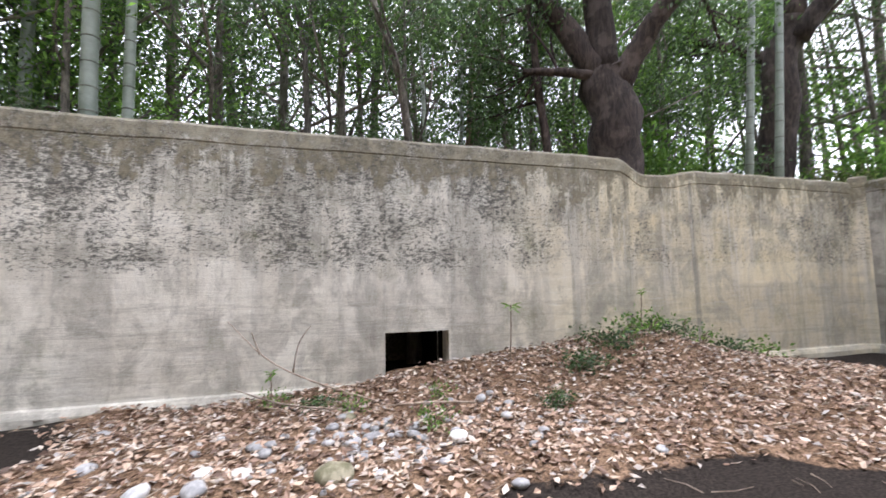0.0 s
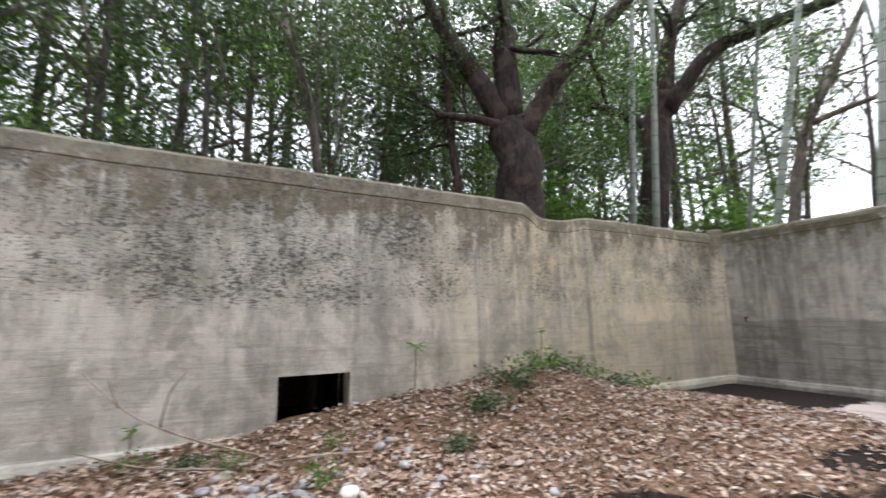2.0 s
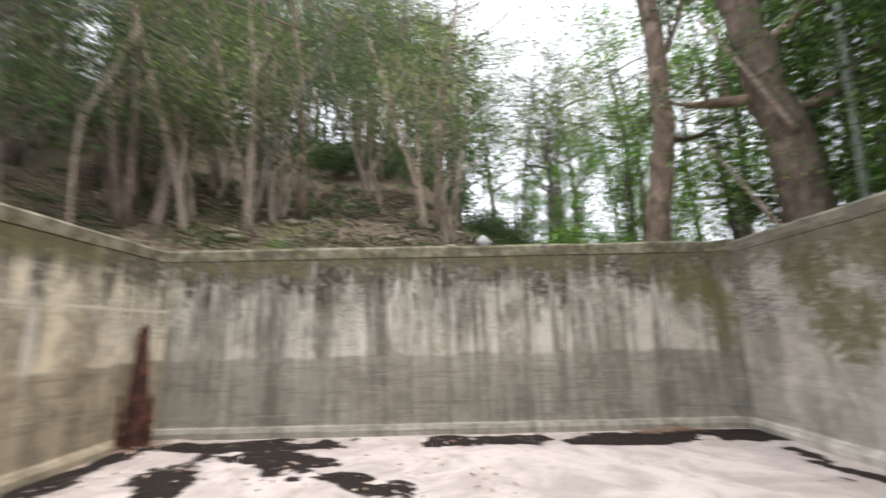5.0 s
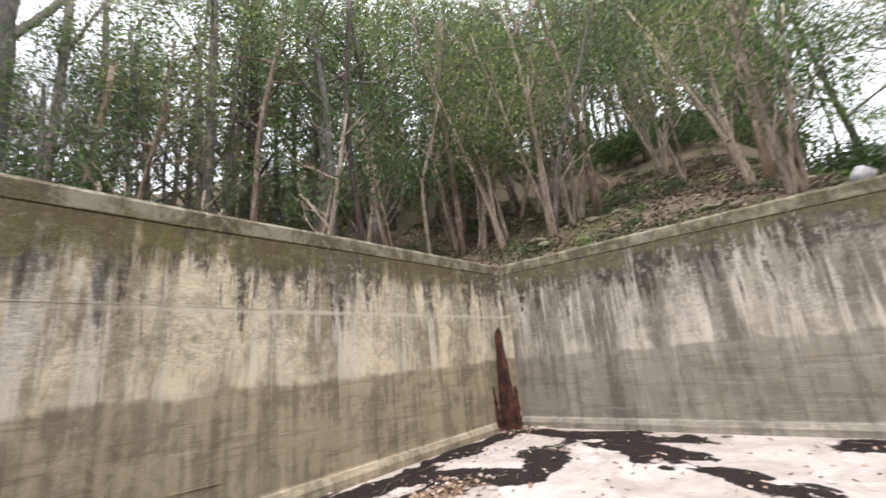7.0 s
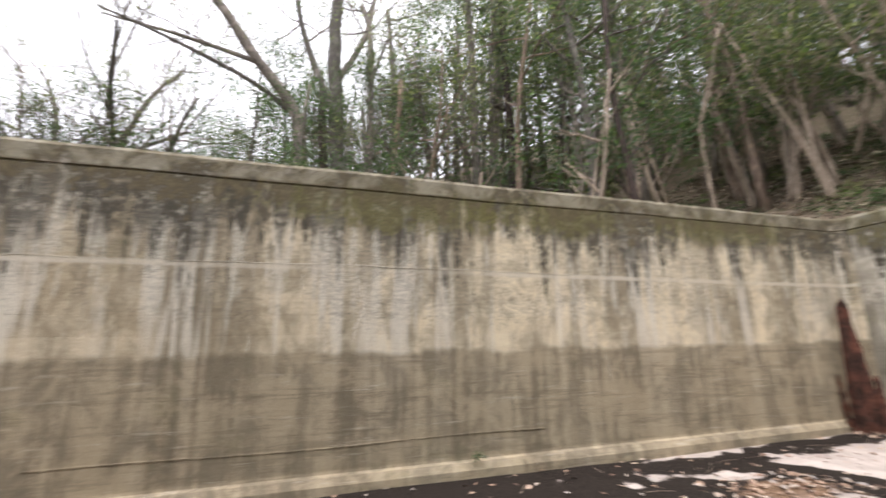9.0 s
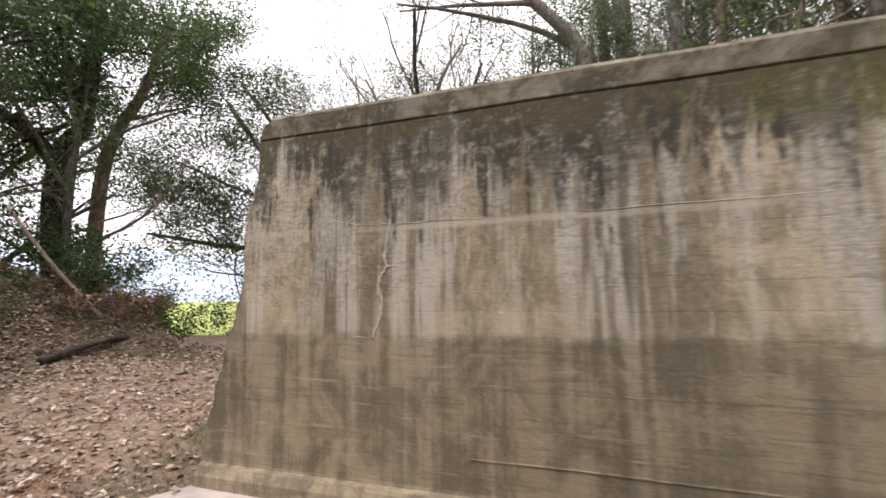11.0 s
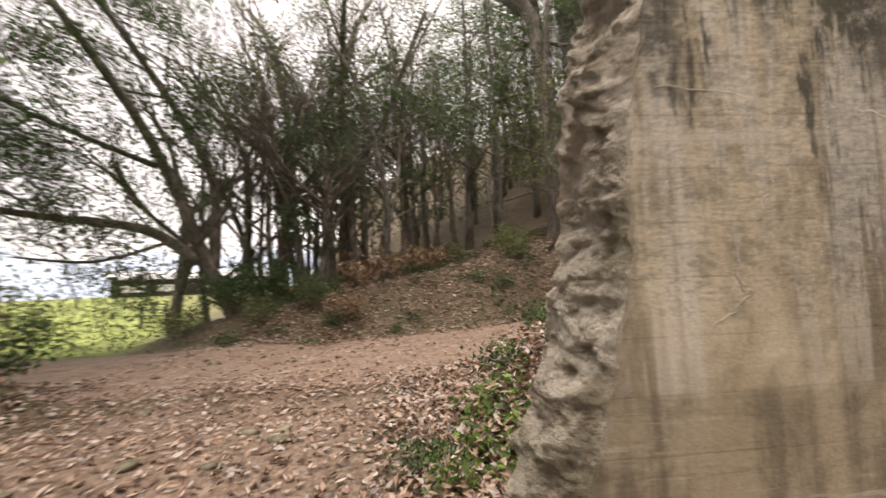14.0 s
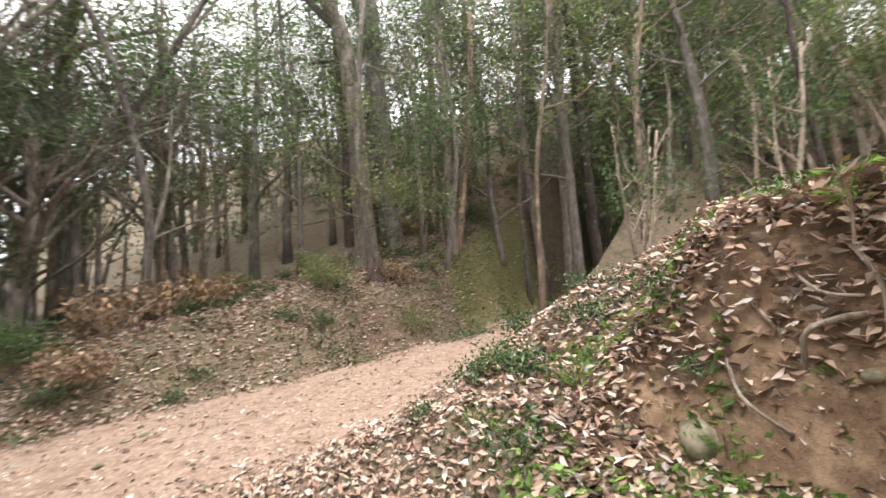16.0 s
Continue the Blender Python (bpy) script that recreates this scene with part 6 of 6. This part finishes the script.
for i in range(46):
    x, y = rng.uniform(4.9, 9.0), rng.uniform(-10.5, -1.5)
    s = rng.uniform(0.02, 0.07)
    stone("stone", "rough tan stone on the dirt path", "stones on the path", x, y, ground_height(x, y), s * 1.4, s, s * 0.55, rng.uniform(0, 360), 400 + i, STONE_MOSSY)
for i in range(60):
    x, y = rng.uniform(-13.5, -9.3), rng.uniform(-6, 7)
    s = rng.uniform(0.05, 0.14)
    stone("rock", "weathered grey rock half sunk in the slope", "rocks on the slope", x, y, ground_height(x, y), s * 1.4, s, s * 0.7, rng.uniform(0, 360), 500 + i, STONE_MOSSY)
for i in range(16):
    x, y = rng.uniform(3.6, 4.8), rng.uniform(-5.6, -3.3)
    s = rng.uniform(0.02, 0.05)
    stone("stone", "tan stone on the earth bank", "stones of the bank", x, y, ground_height(x, y), s * 1.3, s, s * 0.8, rng.uniform(0, 360), 600 + i, STONE_MOSSY)
stone("stone", "round yellowish mossy stone in the bank", "stones of the bank", 3.75, -4.02, ground_height(3.75, -4.02) - 0.02, 0.12, 0.11, 0.11, 20, 650, STONE_MOSSY)
stone("rock", "pale block on the crest of the wall", "rocks on the slope", -8.62, 3.39, TOP - 0.02, 0.12, 0.14, 0.16, 10, 651, STONE)

# ---------------------------------------------------------------- rusted iron in the corner
post = thing("rusted_post", "corroded brown iron post, split into jagged upright strips", "iron post", at=(-7.80, -2.30, 0.0))
for name_, x0, w, h0, h1, lean_, off in (("strip", -0.02, 0.15, 0.0, 1.98, -0.07, 0.0), ("strip", -0.16, 0.10, 0.0, 1.92, 0.02, 0.02), ("strip", -0.13, 0.12, 0.0, 1.15, -0.02, 0.06), ("strip", 0.08, 0.10, 0.0, 0.85, 0.03, 0.03), ("strip", -0.27, 0.05, 0.1, 0.85, -0.04, 0.0)):
    b = Build()
    rr = random.Random(name_ + str(h1) + str(x0))
    rows_a, rows_b = [], []
    n = 16
    for i in range(n + 1):
        f = i / n
        z = lerp(h0, h1, f)
        ww = 1.75 * w * (1 - 0.66 * f ** 1.1) * (1 + rr.uniform(-0.22, 0.22)) * (0.25 if i == n else 1)
        cx = x0 + lean_ * f + rr.uniform(-0.008, 0.008)
        # across the corner
        ax = Vector((-0.52, 0.85, 0))
        nn = Vector((0.85, 0.52, 0))
        c = ax * cx + nn * off
        l, r_ = c - ax * ww / 2, c + ax * ww / 2
        m_ = c + nn * (0.045 * (1 - 0.5 * f))
        rows_a.append([(l.x, l.y, z), (m_.x, m_.y, z), (r_.x, r_.y, z), (r_.x - nn.x * 0.015, r_.y - nn.y * 0.015, z), (c.x + nn.x * 0.02, c.y + nn.y * 0.02, z), (l.x - nn.x * 0.015, l.y - nn.y * 0.015, z), (l.x, l.y, z)])
    b.grid(rows_a)
    part(name_, b, RUST, post)

# ---------------------------------------------------------------- lime runs, ledge and bars on the south wall
LIME = make_plain("lime_crust", (0.44, 0.395, 0.315), (0.60, 0.55, 0.46), 30.0, 0.85, 0.0, 0.4)


def lime(points, width, seed):
    r = random.Random(seed)
    line = smooth_line([(x, SY + 0.0, z) for x, z in points], 9)
    b = Build()
    rows_ = []
    n = len(line) - 1
    for i, p in enumerate(line):
        w = width * (0.2 + 0.6 * math.sin(math.pi * (0.1 + 0.85 * i / n))) * r.uniform(0.35, 1.4)
        d = (line[min(i + 1, n)] - line[max(i - 1, 0)]).normalized()
        s = Vector((-d.z, 0, d.x))
        j = s * r.uniform(-0.010, 0.010)
        rows_.append([p + s * w / 2 + j + Vector((0, -0.006, 0)), p + s * w / 4 + j + Vector((0, 0.0025, 0)), p - s * w / 4 + j + Vector((0, 0.0025, 0)), p - s * w / 2 + j + Vector((0, -0.006, 0))])
    b.grid(rows_)
    part("lime_run", b, LIME, south, "white lime crust seeping from a crack", smooth=True)


for k, (pts, w) in enumerate((([(2.86, 2.28), (2.90, 1.97), (2.89, 1.89), (2.96, 1.74), (2.93, 1.59), (2.95, 1.45), (3.01, 1.32)], 0.055), ([(2.88, 1.88), (2.80, 1.90)], 0.016), ([(3.95, 1.86), (3.95, 1.69), (3.92, 1.64), (4.06, 1.54)], 0.016),
                              ([(3.78, 2.19), (3.79, 2.05), (3.84, 1.95)], 0.016), ([(4.18, 2.07), (4.20, 1.98)], 0.014), ([(3.85, 2.35), (3.87, 2.25)], 0.014), ([(3.19, 2.24), (3.19, 2.12)], 0.012), ([(3.28, 1.26), (3.11, 1.26)], 0.010),
                              ([(3.22, 1.31), (2.97, 1.31)], 0.010), ([(-0.48, 2.08), (-0.50, 1.88), (-0.53, 1.84), (-0.48, 1.66), (-0.44, 1.58), (-0.42, 1.44)], 0.05), ([(-1.79, 1.81), (-1.81, 1.43)], 0.022), ([(-2.80, 1.79), (-2.88, 1.67)], 0.03),
                              ([(0.12, 2.14), (0.10, 1.89)], 0.03), ([(0.58, 1.53), (0.59, 1.35)], 0.02), ([(1.25, 1.95), (1.22, 1.6)], 0.02), ([(-3.0, 1.95), (-3.02, 1.8)], 0.015), ([(1.9, 1.7), (1.94, 1.5)], 0.014), ([(-3.55, 1.25), (-3.62, 0.95)], 0.02))):
    lime(pts, w, k)
lime([(4.20, 2.40), (3.5, 2.32), (3.17, 2.26), (2.71, 2.24), (1.6, 2.24)], 0.014, 40)
lime([(1.4, 2.24), (-0.77, 2.25), (-3.44, 2.24)], 0.016, 41)

b = Build()
for i in range(24):
    x = lerp(-2.63, 2.2, i / 24)
    b.box((x, SY - 0.01, 0.43 + 0.012 * math.sin(i * 0.37)), (x + 0.205, SY + 0.007, 0.438 + 0.012 * math.sin(i * 0.37)))
part("board_ledge", b, WALL_S, south)

# ---------------------------------------------------------------- plants and twigs by the north wall
def stem_plant(x, y, h, seed, label, whorl=9, leaf_len=0.17):
    r = random.Random(seed)
    z = floor_height(x, y)
    ob = thing("seedling", label, "plant", "seedlings by the wall", at=(x, y, z))
    line = smooth_line([(0, 0, -0.05), (0.02, -0.02, h * 0.5), (0.01, -0.05, h)], 4)
    b = Build()
    b.tube(line, [0.009] * len(line), 5)
    part("stem", b, TWIG, ob)
    for i in range(whorl):
        a = i * 2.4
        d = Vector((math.cos(a), math.sin(a), r.uniform(-0.5, 0.5))).normalized()
        b = Build()
        base = line[-1] - Vector((0, 0, 0.02 * (i % 4)))
        b.leaf(base, d, d.cross(Vector((0, 0, 1))).normalized(), leaf_len * r.uniform(0.7, 1.1), 0.045, -0.3)
        part("leaf", b, LEAF_MID, ob)
    return ob


stem_plant(2.17, 7.62, 0.68, 1, "green seedling with a whorl of drooping leaves", 11, 0.2)
stem_plant(4.30, 7.68, 0.62, 2, "thin sprig with a few small leaves", 8, 0.10)
stem_plant(5.0, 7.6, 0.3, 3, "small green seedling on the heap", 8, 0.12)
stem_plant(-0.75, 7.6, 0.35, 4, "small green seedling with narrow leaves", 9, 0.10)
for k, pts in enumerate((((0.44, 7.2, 0.12), (-0.31, 7.45, 0.36), (-0.79, 7.55, 0.62), (-1.19, 7.6, 1.03)), ((-0.5, 7.5, 0.45), (-0.45, 7.55, 0.75), (-0.32, 7.6, 0.95)), ((0.2, 6.9, 0.14), (-0.5, 6.9, 0.26), (-1.0, 7.0, 0.42)), ((-0.85, 7.55, 0.66), (-0.95, 7.6, 0.9)), ((1.3, 6.6, 0.2), (0.9, 6.6, 0.24), (0.3, 6.8, 0.2)))):
    b = Build()
    q = smooth_line(pts, 4)
    b.tube(q, [0.011 * (1 - 0.7 * i / (len(q) - 1)) + 0.002 for i in range(len(q))], 5, 0.1)
    tagged(part("dead_twig", b, TWIG, smooth=True), "bare bent twig sticking out of the litter", "dead branch", "dead twigs by the drain")
# tuft growing at the foot of the south wall and a rusted stub on the east wall
b = Build()
rr = random.Random(9)
leaf_cloud(b, rr, (-1.76, SY + 0.1, 0.24), 30, 0.03, 0.06, 0.02)
tagged(part("weed_tuft", b, LEAF_IVY), "dark little weed at the foot of the wall", "plant")
b = Build()
b.tube([(EX + 0.05, 7.45, 1.40), (EX - 0.06, 7.45, 1.39), (EX - 0.07, 7.44, 1.30)], [0.02, 0.018, 0.012], 7)
part("iron_stub", b, RUST, east, "rusted iron stub in the wall")

# ---------------------------------------------------------------- bank beside the broken wall: roots and a sprig
for k, (pts, r) in enumerate(((((3.45, -3.85, 1.95), (3.62, -3.72, 1.78), (3.66, -3.62, 1.62), (3.62, -3.66, 1.42)), 0.010), (((3.62, -3.72, 1.42), (3.68, -3.56, 1.38), (3.64, -3.40, 1.42), (3.55, -3.24, 1.52)), 0.010), (((3.6, -3.24, 1.74), (3.72, -3.40, 1.72), (3.74, -3.52, 1.64), (3.68, -3.54, 1.40)), 0.012),
                              (((3.55, -3.36, 2.1), (3.66, -3.27, 1.95), (3.68, -3.24, 1.80), (3.72, -3.26, 1.5)), 0.009), (((3.5, -3.6, 2.0), (3.7, -3.45, 1.85), (3.7, -3.3, 1.82)), 0.007), (((3.6, -3.9, 1.6), (3.78, -3.8, 1.35), (3.8, -3.6, 1.2)), 0.008))):
    b = Build()
    q = smooth_line(pts, 5)
    b.tube(q, [1.5 * r * (1 - 0.4 * i / len(q)) for i in range(len(q))], 6, 0.1)
    tagged(part("root", b, BARK_PALE, smooth=True), "pale bare root hanging from the earth bank", "root", "roots in the bank")
sprig = thing("sprig", "yellowing leaves on a twig over the bank", "plant", at=(3.72, -3.3, 2.2))
b = Build()
b.tube([(0, 0, -0.15), (0.03, 0.02, 0.05), (0.06, -0.02, 0.2)], [0.008, 0.006, 0.004], 5)
part("stem", b, TWIG, sprig)
rr = random.Random(4)
for i in range(9):
    b = Build()
    d = Vector((rr.uniform(-0.6, 0.9), rr.uniform(-1, 1), rr.uniform(-0.2, 0.4))).normalized()
    b.leaf(Vector((0.05, -0.01, 0.05 + 0.02 * i)), d, d.cross(Vector((0, 0, 1))).normalized(), rr.uniform(0.08, 0.13), 0.05)
    part("leaf", b, LEAF_DRY if i % 3 else LEAF_MID, sprig)

# ---------------------------------------------------------------- way out: log, gate and hut
b = Build()
q = smooth_line([(9.3, -3.9, ground_height(9.3, -3.9) + 0.06), (9.52, -5.2, ground_height(9.52, -5.2) + 0.05), (9.58, -6.7, ground_height(9.58, -6.7) + 0.05)], 6)
b.tube(q, [0.065 - 0.002 * i for i in range(len(q))], 9, 0.1)
tagged(part("fallen_log", b, BARK_DARK, smooth=True), "dark rotten log lying on the leaves", "log")

gate = thing("field_gate", "dark metal bar gate at the edge of the meadow", "gate", at=pose(14.6, -17.9, ground_height(14.6, -17.9), 0, 0, -28))
for x in (-0.75, 0.75):
    b = Build()
    b.box((x - 0.04, -0.04, -0.2), (x + 0.04, 0.04, 1.05))
    part("post", b, FENCE_METAL, gate)
for z in (0.25, 0.5, 0.72, 0.92):
    b = Build()
    b.box((-0.72, -0.018, z - 0.02), (0.72, 0.018, z + 0.02))
    part("rail", b, FENCE_METAL, gate)

hut = thing("hut", "long low dark hut with white windows and pale roof", "building", at=pose(35.4, -64.4, 0.55, 0, 0, 27))
b = Build()
b.box((-9.5, -3, -0.3), (9.5, 3, 2.9))
part("wall", b, PLANK_DARK, hut)
b = Build()
b.v += [Vector(v) for v in ((-10, -3.6, 2.9), (10, -3.6, 2.9), (10, 3.6, 2.9), (-10, 3.6, 2.9), (-10, 0, 4.1), (10, 0, 4.1))]
b.f += [(0, 1, 5, 4), (2, 3, 4, 5), (0, 4, 3), (1, 2, 5), (3, 2, 1, 0)]
part("roof", b, ROOF_PALE, hut)
for x in (-6.2, -1.6, 3.2, 7.2):
    b = Build()
    b.box((x - 1.3, 2.98, 1.25), (x + 1.3, 3.06, 2.15))
    part("window", b, PAINT_WHITE, hut)
